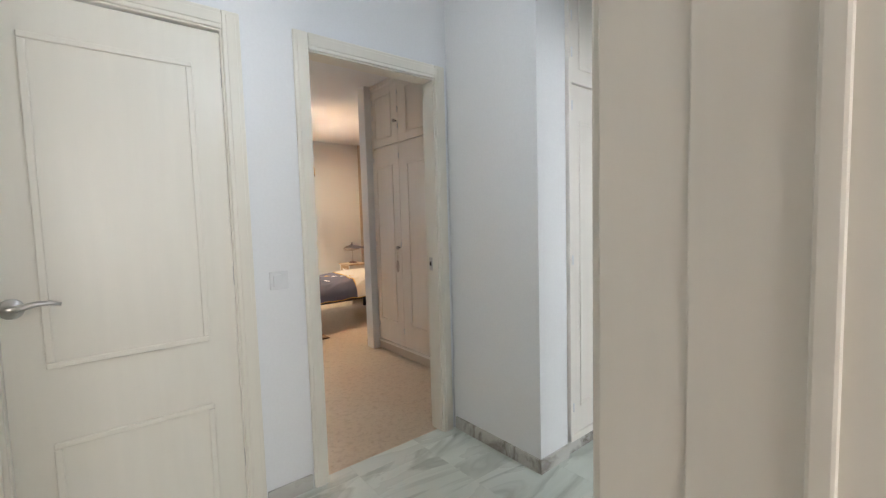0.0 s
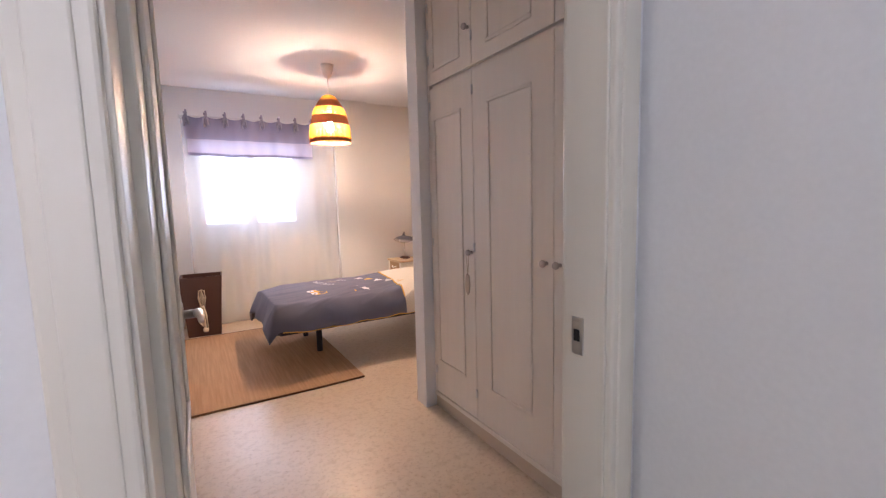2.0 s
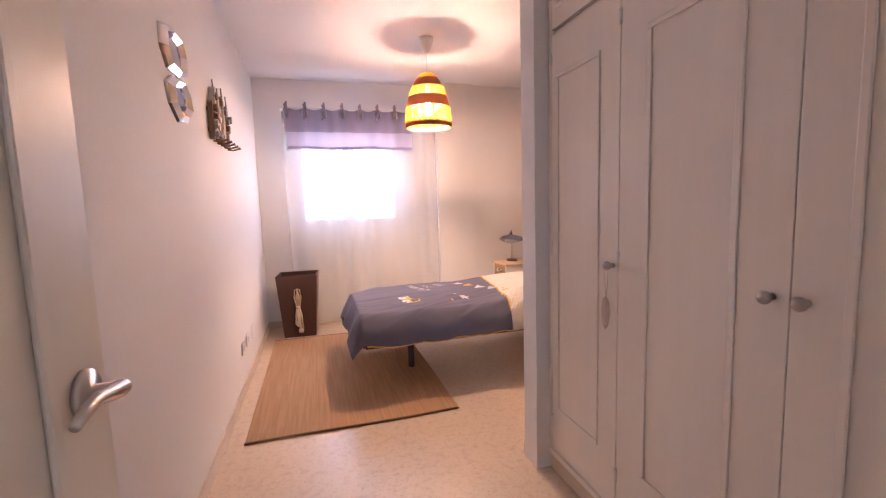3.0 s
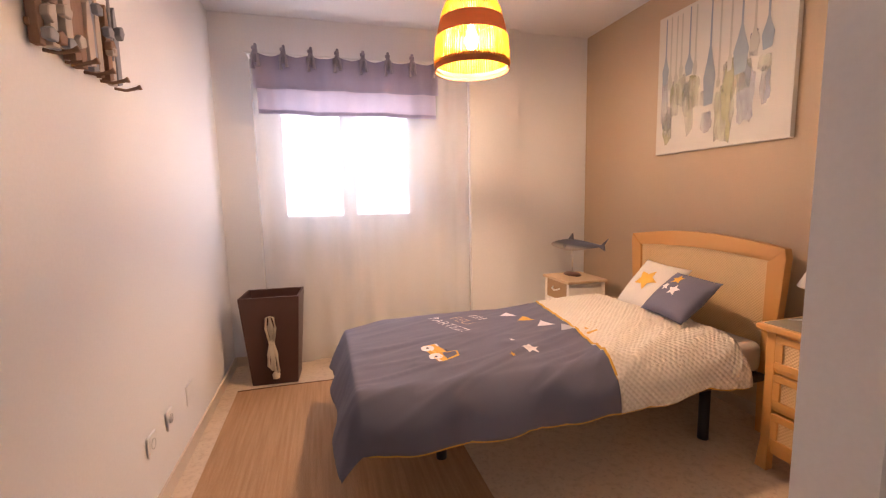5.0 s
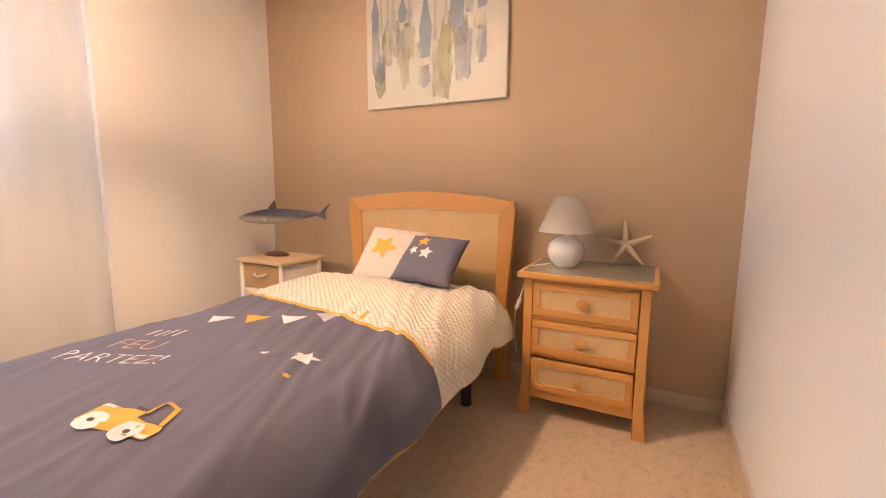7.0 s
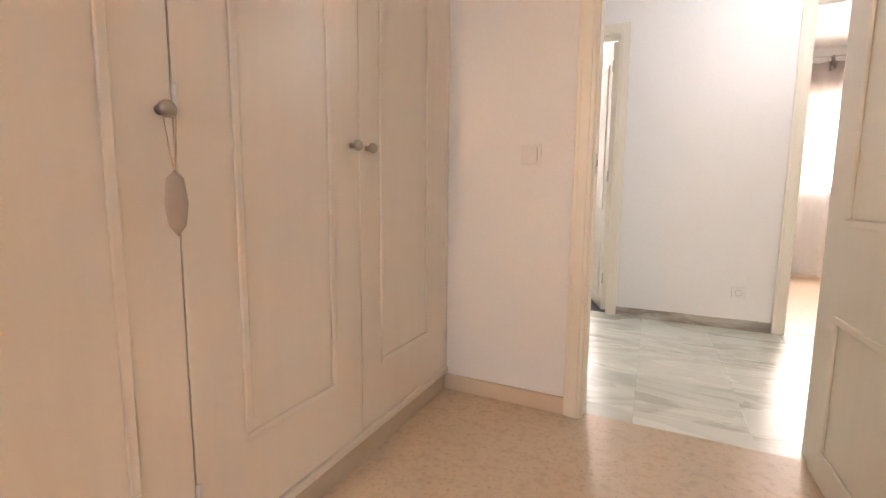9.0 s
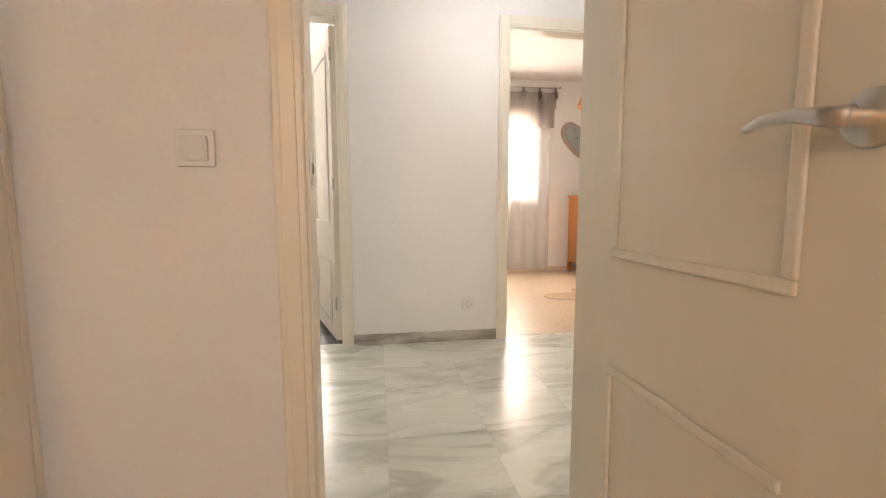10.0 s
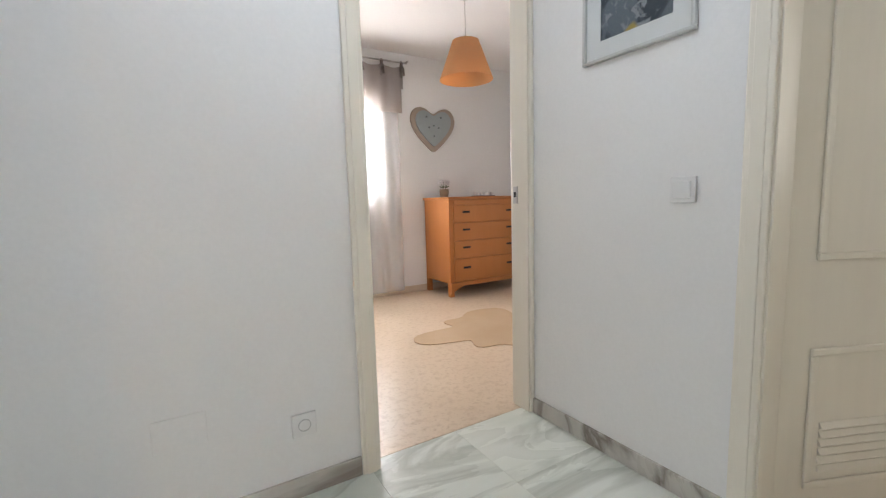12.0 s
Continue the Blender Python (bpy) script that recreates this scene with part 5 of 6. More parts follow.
ring(2.205, 2.255, RAFFIA, "apex")
ring(2.14, 2.206, RAFFIA_DARK, "band")
ring(1.985, 2.065, RAFFIA_DARK, "band")
ring(1.83, 1.868, RAFFIA_DARK, "band")
for z0, z1 in ((2.063, 2.142), (1.866, 1.987)):
    bm = bmesh.new()
    n = 96
    for k in range(n):
        a = 2 * math.pi * (k + 0.2 * math.sin(k * 7.3)) / n
        p0 = Vector((shade_r(z0) * math.cos(a), shade_r(z0) * math.sin(a), z0))
        p1 = Vector((shade_r(z1) * math.cos(a), shade_r(z1) * math.sin(a), z1))
        tube(bm, [p0 * 0.995, (p0 + p1) / 2 + Vector((math.cos(a), math.sin(a), 0)) * 0.001, p1 * 0.998], 0.0038 if z0 < 2 else 0.0033, 5)
    tagged(part("reed_band", bm, RAFFIA, sh), kind="stuff")
bm = bmesh.new()
lathe(bm, [(0, 1.935), (0.018, 1.94), (0.029, 1.958), (0.031, 1.975), (0.024, 2), (0.014, 2.025), (0, 2.026)], 20)
part("bulb", bm, glow("bulb_glow", BULB, BULB_W), pl)

# ---------- bin and rug ----------
bn = thing("waste_bin", pose(0.33, 4.38, 0, 0, 0, -4), "dark brown tapered wooden bin with rope tassel", "bin")
bm = bmesh.new()
t = bmesh.new()
ro = [[t.verts.new((sx * a, sy * b, z)) for sx, sy in ((-1, -1), (1, -1), (1, 1), (-1, 1))] for a, b, z in ((0.145, 0.105, 0.0), (0.188, 0.150, 0.605), (0.174, 0.136, 0.605), (0.133, 0.093, 0.015))]
for A, B in zip(ro, ro[1:]):
    for k2 in range(4):
        t.faces.new((A[k2], A[(k2 + 1) % 4], B[(k2 + 1) % 4], B[k2]))
t.faces.new(ro[0][::-1])
t.faces.new(ro[3])
bmesh.ops.recalc_face_normals(t, faces=t.faces[:])
bmesh.ops.bevel(t, geom=t.edges[:], offset=0.003, segments=2, profile=0.5, affect="EDGES")
add_bm(bm, t)
part("body", bm, DARK_WOOD, bn)
bm = bmesh.new()
random.seed(2)


def on_front(x, z):
    return (x, -0.108 - 0.045 * z / 0.625 - 0.012, z)


for s in (-1, 0, 1):
    tube(bm, [on_front(s * 0.012, 0.30), on_front(s * 0.030, 0.40), on_front(s * 0.022, 0.47), on_front(s * 0.004, 0.48), on_front(-s * 0.014, 0.40), on_front(s * 0.004, 0.31)], 0.008, 8)
for s in (-1, 1):
    tube(bm, [on_front(s * 0.004, 0.31), on_front(s * 0.024, 0.22), on_front(s * 0.030, 0.12 - 0.02 * s), on_front(s * 0.012, 0.08 - 0.03 * s), on_front(s * 0.004, 0.18), on_front(s * 0.002, 0.29)], 0.011, 8)
lathe(bm, [(0, -0.022), (0.018, -0.012), (0.020, 0.0), (0.018, 0.012), (0, 0.022)], 14, at=on_front(0, 0.30))
lathe(bm, [(0, 0), (0.022, 0.005), (0.026, 0.03), (0.014, 0.05), (0, 0.052)], 14, at=on_front(0.012, 0.045))
part("rope_tassel", bm, ROPE, bn, "knotted cream rope tassel")

rg = thing("rug", pose(0, 0, 0), "flat woven brown jute rug on the terrazzo floor", "rug")
bm = bmesh.new()
bx(bm, 0.095, 1.29, 2.385, 4.21, 0.001, 0.010, 0.003)
for v in bm.verts:
    v.co.x += 0.008 * math.sin(v.co.y * 3.1)
    v.co.y += 0.006 * math.sin(v.co.x * 5.2)
jm, jnt, jp = nodes_of("striped_jute")
js = noise_out(jnt, 7, 5, (9, 0.35, 1))
jf = noise_out(jnt, 160, 3, (3, 0.6, 1))
jc = mix_colour(jnt, ramp(jnt, js, [(0.35, 0.0), (0.65, 1.0)]), (0.40, 0.235, 0.115), (0.56, 0.36, 0.20))
jnt.links.new(mix_colour(jnt, jf, jc, (0.34, 0.20, 0.10)), jp.inputs["Base Color"])
jp.inputs["Roughness"].default_value = 0.95
bump(jnt, jp, jf, 0.8, 0.004)
part("field", bm, jm, rg)
BINDING = plain("brown_binding", (0.15, 0.075, 0.035), 0.9)
for y in (2.389, 4.203):
    bm = bmesh.new()
    tube(bm, [(0.10 + 1.185 * k / 20, y + 0.006 * math.sin((0.1 + 1.185 * k / 20) * 5.2), 0.007) for k in range(21)], 0.007, 6)
    part("border", bm, BINDING, rg)


# ---------- hall ----------
gl = thing("globe_lamp", pose(0.045, -0.93, 0), "white glass globe pendant in the hall, lit", "lamp")
bm = bmesh.new()
lathe(bm, [(0, H - 0.001), (0.05, H - 0.001), (0.048, H - 0.02), (0.02, H - 0.04), (0, H - 0.042)], 24)
part("ceiling_cup", bm, WHITE_PLASTIC, gl)
bm = bmesh.new()
tube(bm, [(0, 0, H - 0.04), (0, 0, 2.13)], 0.006, 8)
part("stem", bm, WHITE_PLASTIC, gl)
bm = bmesh.new()
lathe(bm, [(0.118 * math.sin(math.pi * k / 16), 2.018 - 0.118 * math.cos(math.pi * k / 16)) for k in range(17)], 32)
part("globe", bm, glow("globe_glow", GLOBE, GLOBE_W), gl)


def framed(name, m, w2, h2, border, mat, mount, art, label):
    o = thing(name, m, label, "picture")
    bm = bmesh.new()
    for d in ((0, w2, 0, border), (0, w2, h2 - border, h2), (0, border, border, h2 - border), (w2 - border, w2, border, h2 - border)):
        bx(bm, d[0], d[1], -0.022, 0, d[2], d[3], 0.004)
    part("frame", bm, mat, o)
    bm = bmesh.new()
    bx(bm, border - 0.002, w2 - border + 0.002, -0.008, -0.002, border - 0.002, h2 - border + 0.002)
    part("mount_board", bm, art if mount == 0 else PRINT_WHITE, o)
    if mount:
        bm = bmesh.new()
        bx(bm, border + mount, w2 - border - mount, -0.0095, -0.0075, border + mount, h2 - border - mount)
        part("print", bm, art, o)
    bm = bmesh.new()
    bx(bm, border - 0.001, w2 - border + 0.001, -0.016, -0.014, border - 0.001, h2 - border + 0.001)
    pane = part("pane", bm, PICTURE_GLASS, o)
    pane.visible_shadow = False
    return o


def banded(name, stops, scale):
    m, nt, p = nodes_of(name)
    co = nt.nodes.new("ShaderNodeTexCoord")
    sp2 = nt.nodes.new("ShaderNodeSeparateXYZ")
    nt.links.new(co.outputs["Object"], sp2.inputs[0])
    ad = nt.nodes.new("ShaderNodeMath")
    ad.operation = "MULTIPLY_ADD"
    ad.inputs[1].default_value = scale
    nt.links.new(sp2.outputs[2], ad.inputs[0])
    nz = nt.nodes.new("ShaderNodeMath")
    nz.operation = "MULTIPLY_ADD"
    nz.inputs[1].default_value, nz.inputs[2].default_value = 0.25, -0.12
    nt.links.new(noise_out(nt, 9, 5, (0.4, 1, 1)), nz.inputs[0])
    nt.links.new(nz.outputs[0], ad.inputs[2])
    nt.links.new(ramp(nt, ad.outputs[0], stops), p.inputs["Base Color"])
    p.inputs["Roughness"].default_value = 0.6
    return m


def blotches(name, cols, scale):
    m, nt, p = nodes_of(name)
    n1 = noise_out(nt, scale, 2, (1, 1, 0.55), 0.5, 1.5)
    n2 = noise_out(nt, scale * 2.2, 3, None, 0.5, 0.8)
    c = mix_colour(nt, ramp(nt, n1, [(0.42, 0.0), (0.50, 1.0)]), cols[0], cols[1])
    c = mix_colour(nt, ramp(nt, n2, [(0.55, 0.0), (0.62, 1.0)]), c, cols[2])
    c = mix_colour(nt, ramp(nt, noise_out(nt, scale * 0.9, 1, None, 0.5, 0.4), [(0.60, 0.0), (0.66, 1.0)]), c, cols[3])
    nt.links.new(c, p.inputs["Base Color"])
    p.inputs["Roughness"].default_value = 0.5
    return m


GOLD = surface("dull_gold_frame", (0.34, 0.21, 0.09), (0.24, 0.14, 0.06), 0.4, 60, 8, metal=0.4)
SILVER = surface("silver_frame", (0.62, 0.63, 0.62), (0.55, 0.56, 0.55), 0.3, 60, 8, metal=0.7)
framed("framed_picture", pose(2.60, -0.641, 1.412), 0.49, 0.565, 0.022, GOLD, 0, banded("dune_picture", [(0.0, (0.42, 0.24, 0.13)), (0.35, (0.55, 0.36, 0.20)), (0.55, (0.62, 0.45, 0.30)), (0.72, (0.34, 0.38, 0.42)), (1.0, (0.24, 0.30, 0.38))], 1.8), "gold framed landscape picture on the corridor wall")
framed("framed_picture", pose(-0.859, -1.325, 1.455, 0, 0, 90), 0.405, 0.52, 0.012, SILVER, 0.060, blotches("grey_abstract", ((0.035, 0.045, 0.06), (0.12, 0.14, 0.17), (0.26, 0.27, 0.29), (0.42, 0.30, 0.07)), 9), "silver framed print of dark grey shapes with white mount")

# living room seen past the corridor
cn = thing("console_table", pose(4.78, -0.98, 0), "white wooden console table in the living room", "table")
bm = bmesh.new()
bx(bm, 0, 0.9, 0, 0.35, 0.80, 0.83, 0.004)
part("top", bm, WARDROBE, cn)
bm = bmesh.new()
bx(bm, 0.03, 0.87, 0.03, 0.32, 0.68, 0.80, 0.003)
bx(bm, 0.03, 0.87, 0.03, 0.32, 0.14, 0.165, 0.003)
part("shelf", bm, WARDROBE, cn)
for x in (0.02, 0.83):
    for y in (0.02, 0.28):
        bm = bmesh.new()
        bx(bm, x, x + 0.05, y, y + 0.05, 0, 0.80, 0.004)
        part("leg", bm, WARDROBE, cn)
framed("wall_mirror", pose(4.95, -0.622, 1.18), 0.5, 0.75, 0.06, DARK_WOOD, 0, MIRROR, "dark wood framed mirror above the console table")


# ---------- second bedroom ----------
ch = thing("chest_of_drawers", pose(-2.775, -4.325, 0), "honey pine chest of drawers with small dark handles", "chest of drawers")
W, DP = 0.97, 0.50
bm = bmesh.new()
bx(bm, -0.02, W + 0.02, 0, DP + 0.03, 1.000, 1.025, 0.006)
part("top", bm, PINE_DARK, ch)
bm = bmesh.new()
bx(bm, 0, W, 0, DP, 0.14, 1.0, 0.004)
part("body", bm, PINE_DARK, ch)
bm = bmesh.new()
prism(bm, [(0.0, 0.15), (W, 0.15), (W, 0.04), (W - 0.06, 0.07), (W - 0.16, 0.11), (0.16, 0.11), (0.06, 0.07), (0, 0.04)], 0.0, 0.018, m=pose(0, DP + 0.019, 0) @ xz)
part("apron", bm, PINE_DARK, ch)
for x in (0.0, W - 0.05):
    for y in (0.0, DP - 0.05):
        bm = bmesh.new()
        bx(bm, x, x + 0.05, y, y + 0.05, 0, 0.15, 0.006)
        part("foot", bm, PINE_DARK, ch)
for z0, z1 in ((0.945, 0.992), (0.765, 0.937), (0.582, 0.757), (0.398, 0.574), (0.165, 0.390)):
    bm = bmesh.new()
    bx(bm, 0.05, W - 0.05, DP, DP + 0.016, z0, z1, 0.004)
    dr = part("drawer", bm, PINE_DARK, ch)
    if z1 < 0.95:
        for x in (0.20, W - 0.20):
            bm = bmesh.new()
            zc = 0.5 * (z0 + z1) + 0.02
            bx(bm, x - 0.045, x + 0.045, DP + 0.016, DP + 0.020, zc - 0.010, zc + 0.010, 0.002)
            tube(bm, [(x - 0.035, DP + 0.02, zc), (x - 0.03, DP + 0.036, zc - 0.004), (x + 0.03, DP + 0.036, zc - 0.004), (x + 0.035, DP + 0.02, zc)], 0.004, 8)
            part("handle", bm, BLACK, dr)

fl = thing("flower_pot", pose(-1.94, -4.12, 1.026), "small rustic pot with white artificial flowers", "plant")
bm = bmesh.new()
lathe(bm, [(0, 0), (0.042, 0), (0.050, 0.05), (0.048, 0.085), (0.040, 0.085), (0.038, 0.07), (0, 0.07)], 20)
part("pot", bm, surface("bark_pot", (0.20, 0.15, 0.10), (0.32, 0.27, 0.20), 0.9, 60, 14, relief=0.6), fl)
random.seed(8)
LEAF = plain("grey_green_leaf", (0.10, 0.13, 0.07), 0.7)
for k in range(7):
    a = 2 * math.pi * k / 7
    px2, py2, pz2 = 0.035 * math.cos(a), 0.035 * math.sin(a), 0.13 + 0.03 * random.random()
    bm = bmesh.new()
    tube(bm, [(0.3 * px2, 0.3 * py2, 0.07), (px2, py2, pz2)], 0.002, 5)
    prism(bm, [(0, 0), (0.015, 0.012), (0.035, 0), (0.015, -0.012)], 0, 0.001, m=pose(px2 * 0.7, py2 * 0.7, 0.10, 20, -30, math.degrees(a)))
    part("stem", bm, LEAF, fl)
    bm = bmesh.new()
    for j in range(6):
        b2 = 2 * math.pi * j / 6
        lathe(bm, [(0, 0), (0.014, 0.006), (0.017, 0.018), (0, 0.028)], 8, m=pose(px2 + 0.010 * math.cos(b2), py2 + 0.010 * math.sin(b2), pz2, 35 * math.sin(b2), 35 * math.cos(b2), 0))
    part("blossom", bm, PRINT_WHITE, fl)
lw = thing("tealight_row", pose(-2.46, -4.12, 1.026), "low row of small white letter blocks on a base", "ornament")
bm = bmesh.new()
bx(bm, -0.15, 0.15, -0.02, 0.02, 0, 0.012, 0.003)
part("base", bm, DARK_WOOD, lw)
for k in range(6):
    bm = bmesh.new()
    bx(bm, -0.135 + k * 0.048, -0.103 + k * 0.048, -0.014, 0.014, 0.0125, 0.05, 0.004)
    part("block", bm, PRINT_WHITE, lw)

ht = thing("heart_wall_decoration", pose(-1.945, -4.339, 1.805, 0, 0, 180), "grey padded heart in a weathered wooden rim", "wall decoration")


def heart(s, n=48):
    out = []
    for k in range(n):
        a = 2 * math.pi * k / n
        out.append((s * (0.58 * math.sin(a) ** 3 + 0.44 * math.sin(a)), s * (13.5 * math.cos(a) - 4 * math.cos(2 * a) - 1.5 * math.cos(3 * a) - 0.5 * math.cos(4 * a)) / 16))
    return out


bm = bmesh.new()
prism(bm, heart(0.27), 0.0, 0.02, m=xz)
part("rim", bm, surface("weathered_wood", (0.42, 0.35, 0.28), (0.32, 0.26, 0.21), 0.85, 50, 8, relief=0.5), ht)
bm = bmesh.new()
prism(bm, heart(0.215), 0.018, 0.034, m=pose(0, 0, 0.004) @ xz)
part("pad", bm, plain("grey_blue_cloth", (0.34, 0.38, 0.39), 0.9), ht)
for x, z in ((-0.09, 0.09), (0.09, 0.09), (0, 0.0), (0, -0.11), (-0.06, -0.02), (0.06, -0.02)):
    bm = bmesh.new()
    lathe(bm, [(0, 0), (0.010, 0.0), (0.008, 0.006), (0, 0.008)], 12, m=pose(x, -0.034, z, 90))
    part("button", bm, plain("button_grey", (0.12, 0.13, 0.14), 0.6), ht)

p2 = thing("pendant_lamp", pose(-1.385, -2.86, 0), "orange woven cone pendant lamp in the second bedroom", "lamp")
bm = bmesh.new()
lathe(bm, [(0, H - 0.001), (0.05, H - 0.001), (0.05, H - 0.085), (0.045, H - 0.09), (0, H - 0.09)], 24)
part("ceiling_cup", bm, STEEL, p2)
bm = bmesh.new()
tube(bm, [(0, 0, H - 0.09), (0, 0, 2.10)], 0.003, 8)
part("cable", bm, STEEL, p2)
bm = bmesh.new()
lathe(bm, [(0.195, 1.860), (0.097, 2.130), (0.094, 2.130), (0.192, 1.860), (0.195, 1.860)], 48)
part("shade", bm, sheer_material("orange_raffia_shade", (0.80, 0.50, 0.26), 0.0), p2)
bm = bmesh.new()
lathe(bm, [(0, 2.11), (0.02, 2.10), (0.022, 2.0), (0.03, 1.98), (0.032, 1.95), (0.02, 1.92), (0, 1.915)], 20)
part("bulb", bm, WHITE_PLASTIC, p2)

valance("valance_curtain", pose(-0.90, -4.27, 0, 0, 0, 180), 1.30, 2.36, 2.14, 1.90, 6, (TAUPE_VALANCE, TAUPE_VALANCE), "taupe linen tie-top valance above a window")
sc = thing("sheer_curtain", pose(-0.84, -4.30, 0, 0, 0, 180), "white voile curtain in the second bedroom", "curtain")
part("voile", cloth(-0.66, 0.68, lambda x: 0.04, lambda x: 2.30, 160, 8, 0, lambda x, s: 0.012 * math.sin(x * 38)), SHEER, sc, smooth=True)
rd = thing("curtain_rod", pose(-0.88, -4.27, 2.40, 0, 0, 180), "dark thin curtain rod in the second bedroom", "curtain rod")
bm = bmesh.new()
tube(bm, [(-0.74, 0, 0), (0.74, 0, 0)], 0.008, 10)
for x in (-0.72, 0.72):
    bx(bm, x - 0.006, x + 0.006, -0.07, 0.0, -0.006, 0.006)
part("rod", bm, STEEL, rd)

cw = thing("cowhide_rug", pose(-1.60, -2.74, 0.0), "tan cowhide rug lying on the terrazzo floor", "rug")
bm = bmesh.new()
out = []
for k in range(72):
    a = 2 * math.pi * k / 72
    r = 0.52 + 0.10 * math.cos(4 * a + 0.5) + 0.06 * math.cos(7 * a + 1) + 0.03 * math.sin(11 * a)
    out.append((r * 1.15 * math.cos(a), r * 0.85 * math.sin(a)))
prism(bm, out, 0.001, 0.006)
part("hide", bm, surface("tan_hide", (0.46, 0.32, 0.18), (0.56, 0.42, 0.27), 0.8, 120, 3, relief=0.6), cw)

# ---------- bathroom ----------
to = thing("toilet", pose(2.12, -4.06, 0), "white ceramic toilet with closed seat on slate floor", "toilet")
bm = bmesh.new()
t = bmesh.new()
rings = []
for z, cx, rx, ry in ((0.0, 0.0, 0.25, 0.13), (0.10, 0.0, 0.245, 0.125), (0.20, -0.02, 0.25, 0.13), (0.30, -0.05, 0.29, 0.165), (0.37, -0.07, 0.32, 0.18), (0.395, -0.07, 0.325, 0.182)):
    rings.append([t.verts.new((cx + rx * math.copysign(abs(math.cos(2 * math.pi * k / 32)) ** 0.75, math.cos(2 * math.pi * k / 32)), ry * math.copysign(abs(math.sin(2 * math.pi * k / 32)) ** 0.8, math.sin(2 * math.pi * k / 32)), z)) for k in range(32)])
for A, B in zip(rings, rings[1:]):
    for k2 in range(32):
        t.faces.new((A[k2], A[(k2 + 1) % 32], B[(k2 + 1) % 32], B[k2]))
t.faces.new(rings[-1])
for f in t.faces:
    f.smooth = True
add_bm(bm, t)
part("bowl", bm, CERAMIC, to)
for nm, z0, z1, sc2 in (("seat", 0.398, 0.416, 1.0), ("lid", 0.420, 0.440, 0.985)):
    bm = bmesh.new()
    prism(bm, [(-0.07 + sc2 * 0.325 * math.copysign(abs(math.cos(2 * math.pi * k / 40)) ** 0.7, math.cos(2 * math.pi * k / 40)), sc2 * 0.185 * math.copysign(abs(math.sin(2 * math.pi * k / 40)) ** 0.75, math.sin(2 * math.pi * k / 40))) for k in range(40)], z0, z1, bev=0.004)
    part(nm, bm, CERAMIC, to)
bm = bmesh.new()
bx(bm, 0.24, 0.44, -0.19, 0.19, 0.39, 0.80, 0.02, 3)
part("cistern", bm, CERAMIC, to)

tr = thing("toilet_roll_holder", pose(1.82, -4.445, 0.93), "white toilet roll on a wall holder", "toilet roll")
bm = bmesh.new()
lathe(bm, [(0.018, -0.05), (0.050, -0.05), (0.052, -0.046), (0.052, 0.046), (0.050, 0.05), (0.018, 0.05), (0.018, -0.05)], 28, m=pose(0, 0, 0, 0, 90))
part("roll", bm, PRINT_WHITE, tr)
bm = bmesh.new()
tube(bm, [(-0.06, 0, 0), (0.06, 0, 0), (0.062, -0.03, 0.03), (0.062, -0.055, 0.03)], 0.005, 8)
part("holder", bm, STEEL, tr)

va = thing("bathroom_vanity", pose(1.90, -3.30, 0), "pale grey wood vanity with three drawers and white basin top", "vanity")
GREYWOOD = surface("grey_washed_wood", (0.52, 0.49, 0.45), (0.42, 0.39, 0.36), 0.5, 26, 4, stretch=(1, 0.12, 1))
bm = bmesh.new()
bx(bm, 0.02, 0.80, 0, 0.80, 0.10, 0.80, 0.003)
part("body", bm, GREYWOOD, va)
bm = bmesh.new()
bx(bm, -0.02, 0.81, -0.015, 0.815, 0.80, 0.835, 0.008)
part("basin_top", bm, CERAMIC, va)
for z0 in (0.11, 0.34, 0.57):
    bm = bmesh.new()
    bx(bm, 0.0, 0.02, 0.004, 0.796, z0, z0 + 0.20, 0.003)
    dr = part("drawer", bm, GREYWOOD, va)
    bm = bmesh.new()
    bx(bm, 0.006, 0.022, 0.004, 0.796, z0 + 0.203, z0 + 0.222, 0.001)
    part("grip_rail", bm, BLACK, dr)
bm = bmesh.new()
for y in (0.05, 0.70):
    bx(bm, 0.06, 0.11, y, y + 0.05, 0, 0.10, 0.003)
part("feet", bm, BLACK, va)


# ---------- floor tiles ----------
structure(boxes("floor_hall", GROUT, (-0.91, 7.1, -1.67, 0.045, -0.1, -0.003), (4.35, 7.1, -3.3, -1.67, -0.1, -0.003)), "bed of the marble hall floor", "floor")
hall_floor = bpy.data.objects["floor_hall"]


def tile_mesh(name, w, d, t, mat):
    bm = bmesh.new()
    bx(bm, 0, w, 0, d, -t, 0)
    bm.normal_update()
    me = bpy.data.meshes.new(name)
    bm.to_mesh(me)
    bm.free()
    me.materials.append(mat)
    return me


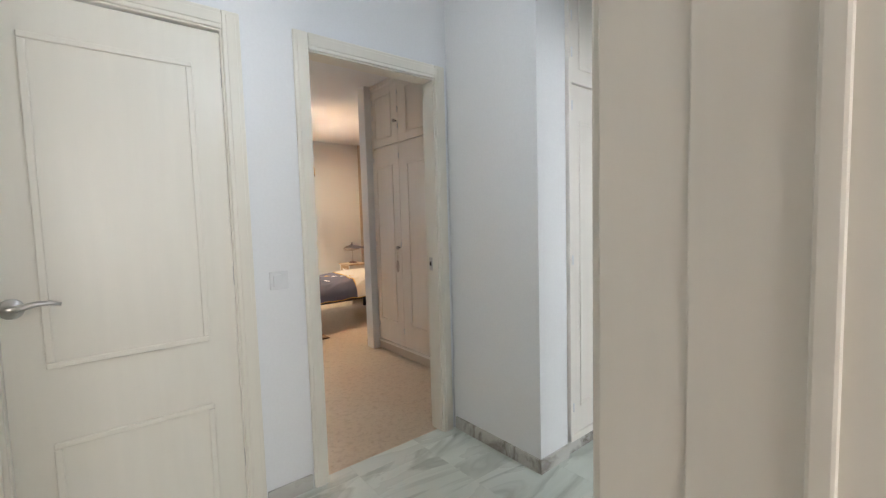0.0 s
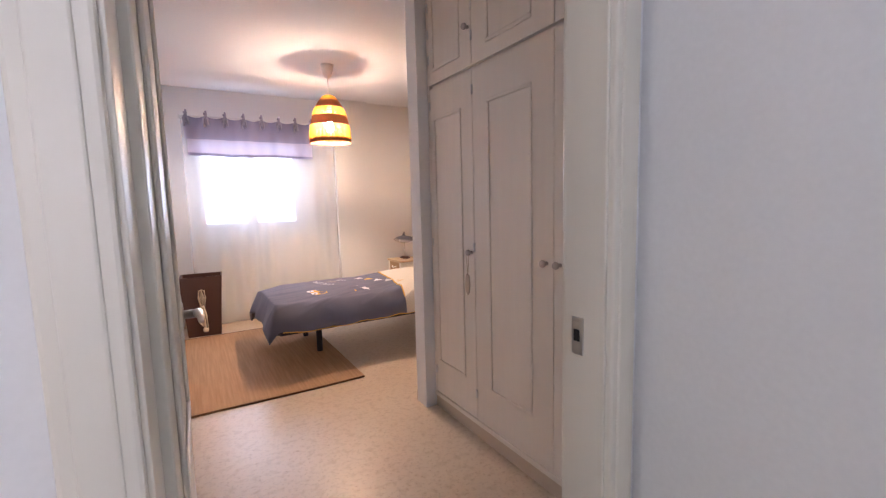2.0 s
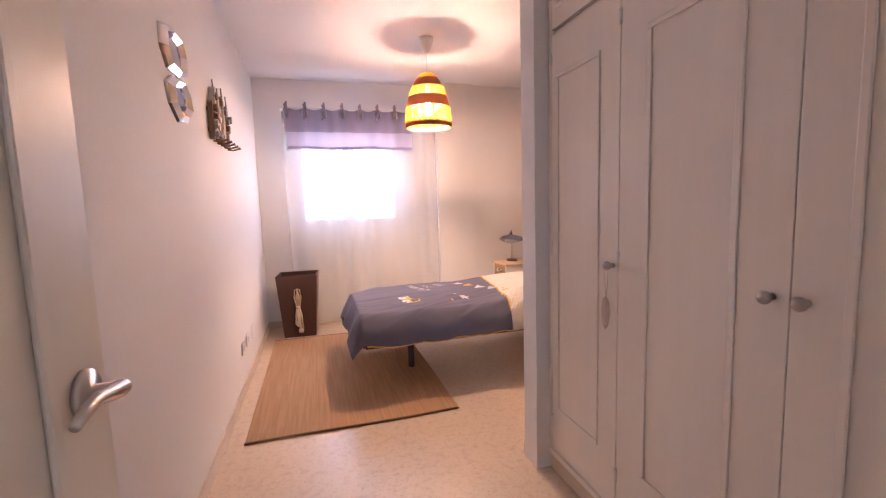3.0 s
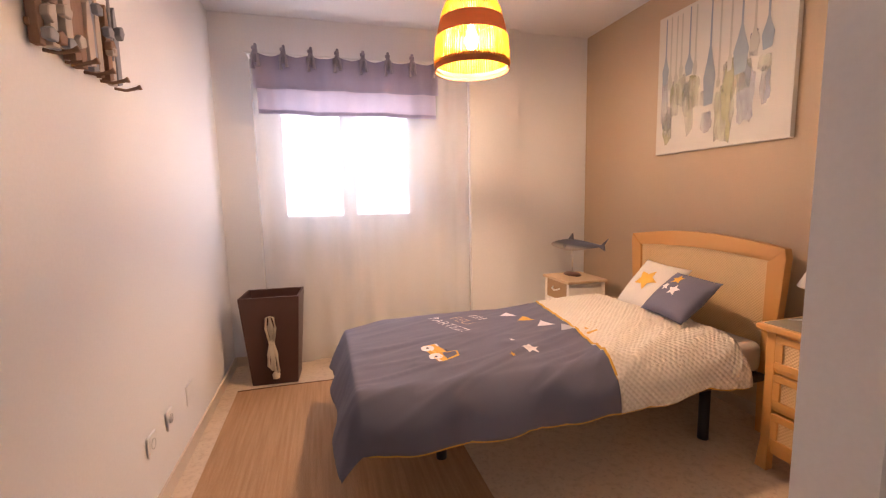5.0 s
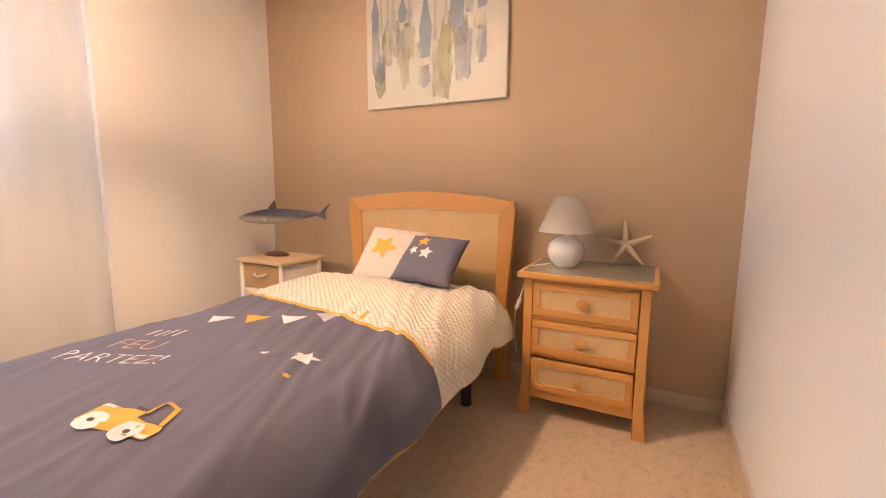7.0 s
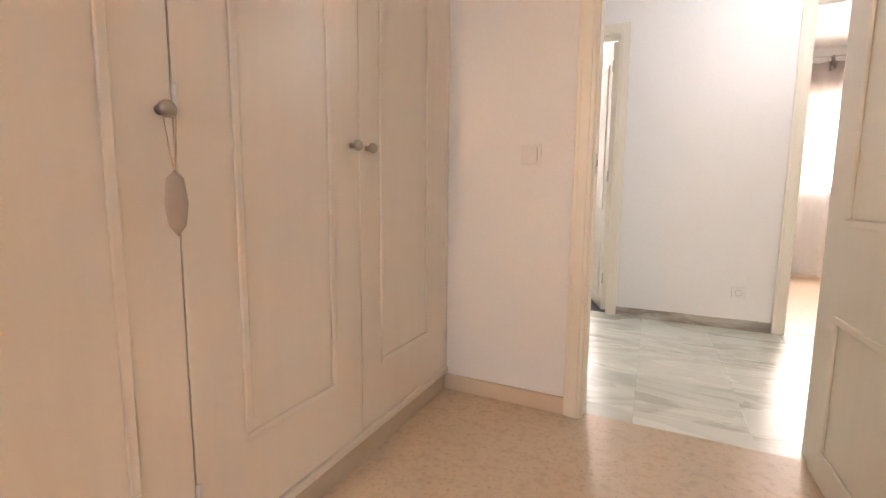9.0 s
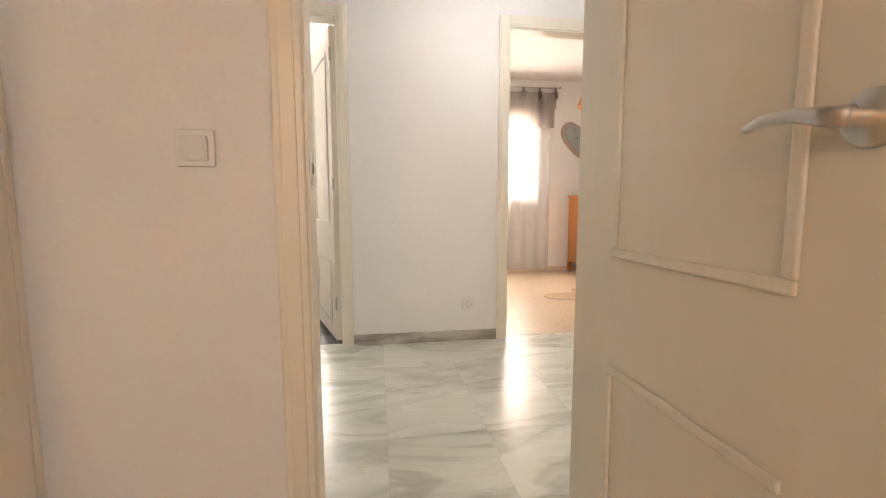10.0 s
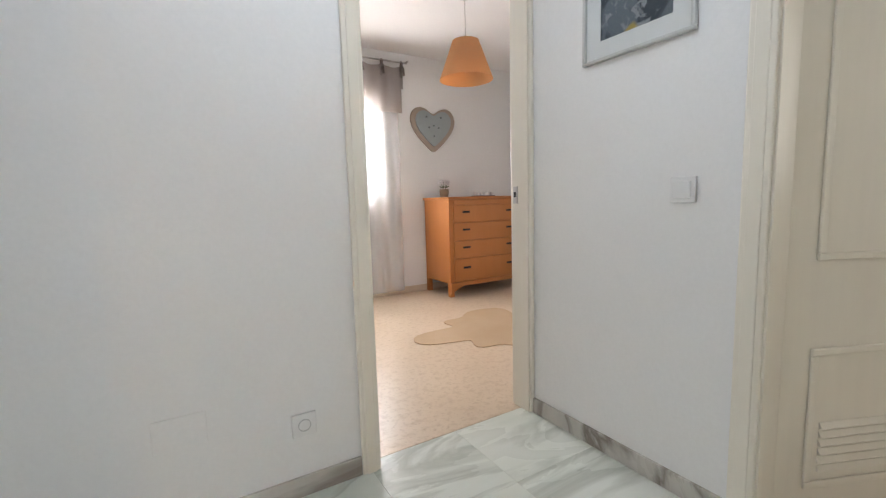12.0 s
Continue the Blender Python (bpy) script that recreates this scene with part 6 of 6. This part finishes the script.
def tile_field(parent, mat, x0, x1, y0, y1, w, d, gap, shift=0.0):
    made = {}
    r = 0
    y = y0
    while y < y1 - 0.01:
        dd = min(d, y1 - y)
        x = x0 - (shift * w if r % 2 else 0)
        while x < x1 - 0.01:
            a, b = max(x, x0), min(x + w, x1)
            key = (round(b - a, 4), round(dd, 4))
            if b - a > 0.02:
                if key not in made:
                    made[key] = tile_mesh("tile", b - a - gap, dd - gap, 0.01, mat)
                ob = new("tile", made[key])
                ob.location = (a + gap / 2, y + gap / 2, 0)
                ob.parent = parent
            x += w
        y += d
        r += 1


tile_field(hall_floor, MARBLE, -0.86, 4.35, -1.667, 0.045, 0.4, 0.4, 0.0008)
tile_field(hall_floor, MARBLE, 4.35, 7.0, -3.2, -0.62, 0.4, 0.4, 0.0008)
bath_floor = structure(boxes("floor_bath", GROUT, (0.85, 2.8, -4.7, -1.67, -0.1, -0.003)), "light grouted dark slate bathroom floor", "floor")
tile_field(bath_floor, SLATE, 0.90, 2.72, -4.51, -1.67, 0.50, 0.37, 0.006)


# ---------- bathroom wall cladding ----------
back = bpy.data.objects["wall_bath_back"]
random.seed(11)
SM = {}
z = 0.0
row = 0
while z < H - 0.01:
    h = 0.095
    x = 0.90 - (0.15 if row % 2 else 0.0)
    while x < 2.72:
        a, b = max(0.90, x), min(2.72, x + 0.30)
        x += 0.30
        if z < 2.33 and z + h > 1.08:
            if a < 1.28 < b:
                b = 1.28
            elif a < 1.95 < b:
                a = 1.95
            elif a >= 1.28 and b <= 1.95:
                continue
        if b - a < 0.02:
            continue
        hh = min(h, H - z)
        dep = (0.012, 0.017, 0.022)[random.randrange(3)]
        key = (round(b - a, 3), round(hh, 3), dep)
        if key not in SM:
            bm = bmesh.new()
            bx(bm, 0, b - a - 0.0015, 0, dep, 0, hh * 0.5 - 0.001, 0.002, 1)
            bx(bm, 0, b - a - 0.0015, 0, dep - 0.005, hh * 0.5, hh - 0.0015, 0.002, 1)
            me = bpy.data.meshes.new("stone")
            bm.to_mesh(me)
            bm.free()
            me.materials.append(STONE_STRIP)
            SM[key] = me
        ob = new("stone", SM[key])
        ob.location = (a, -4.512, z)
        ob.parent = back
    z += h
    row += 1
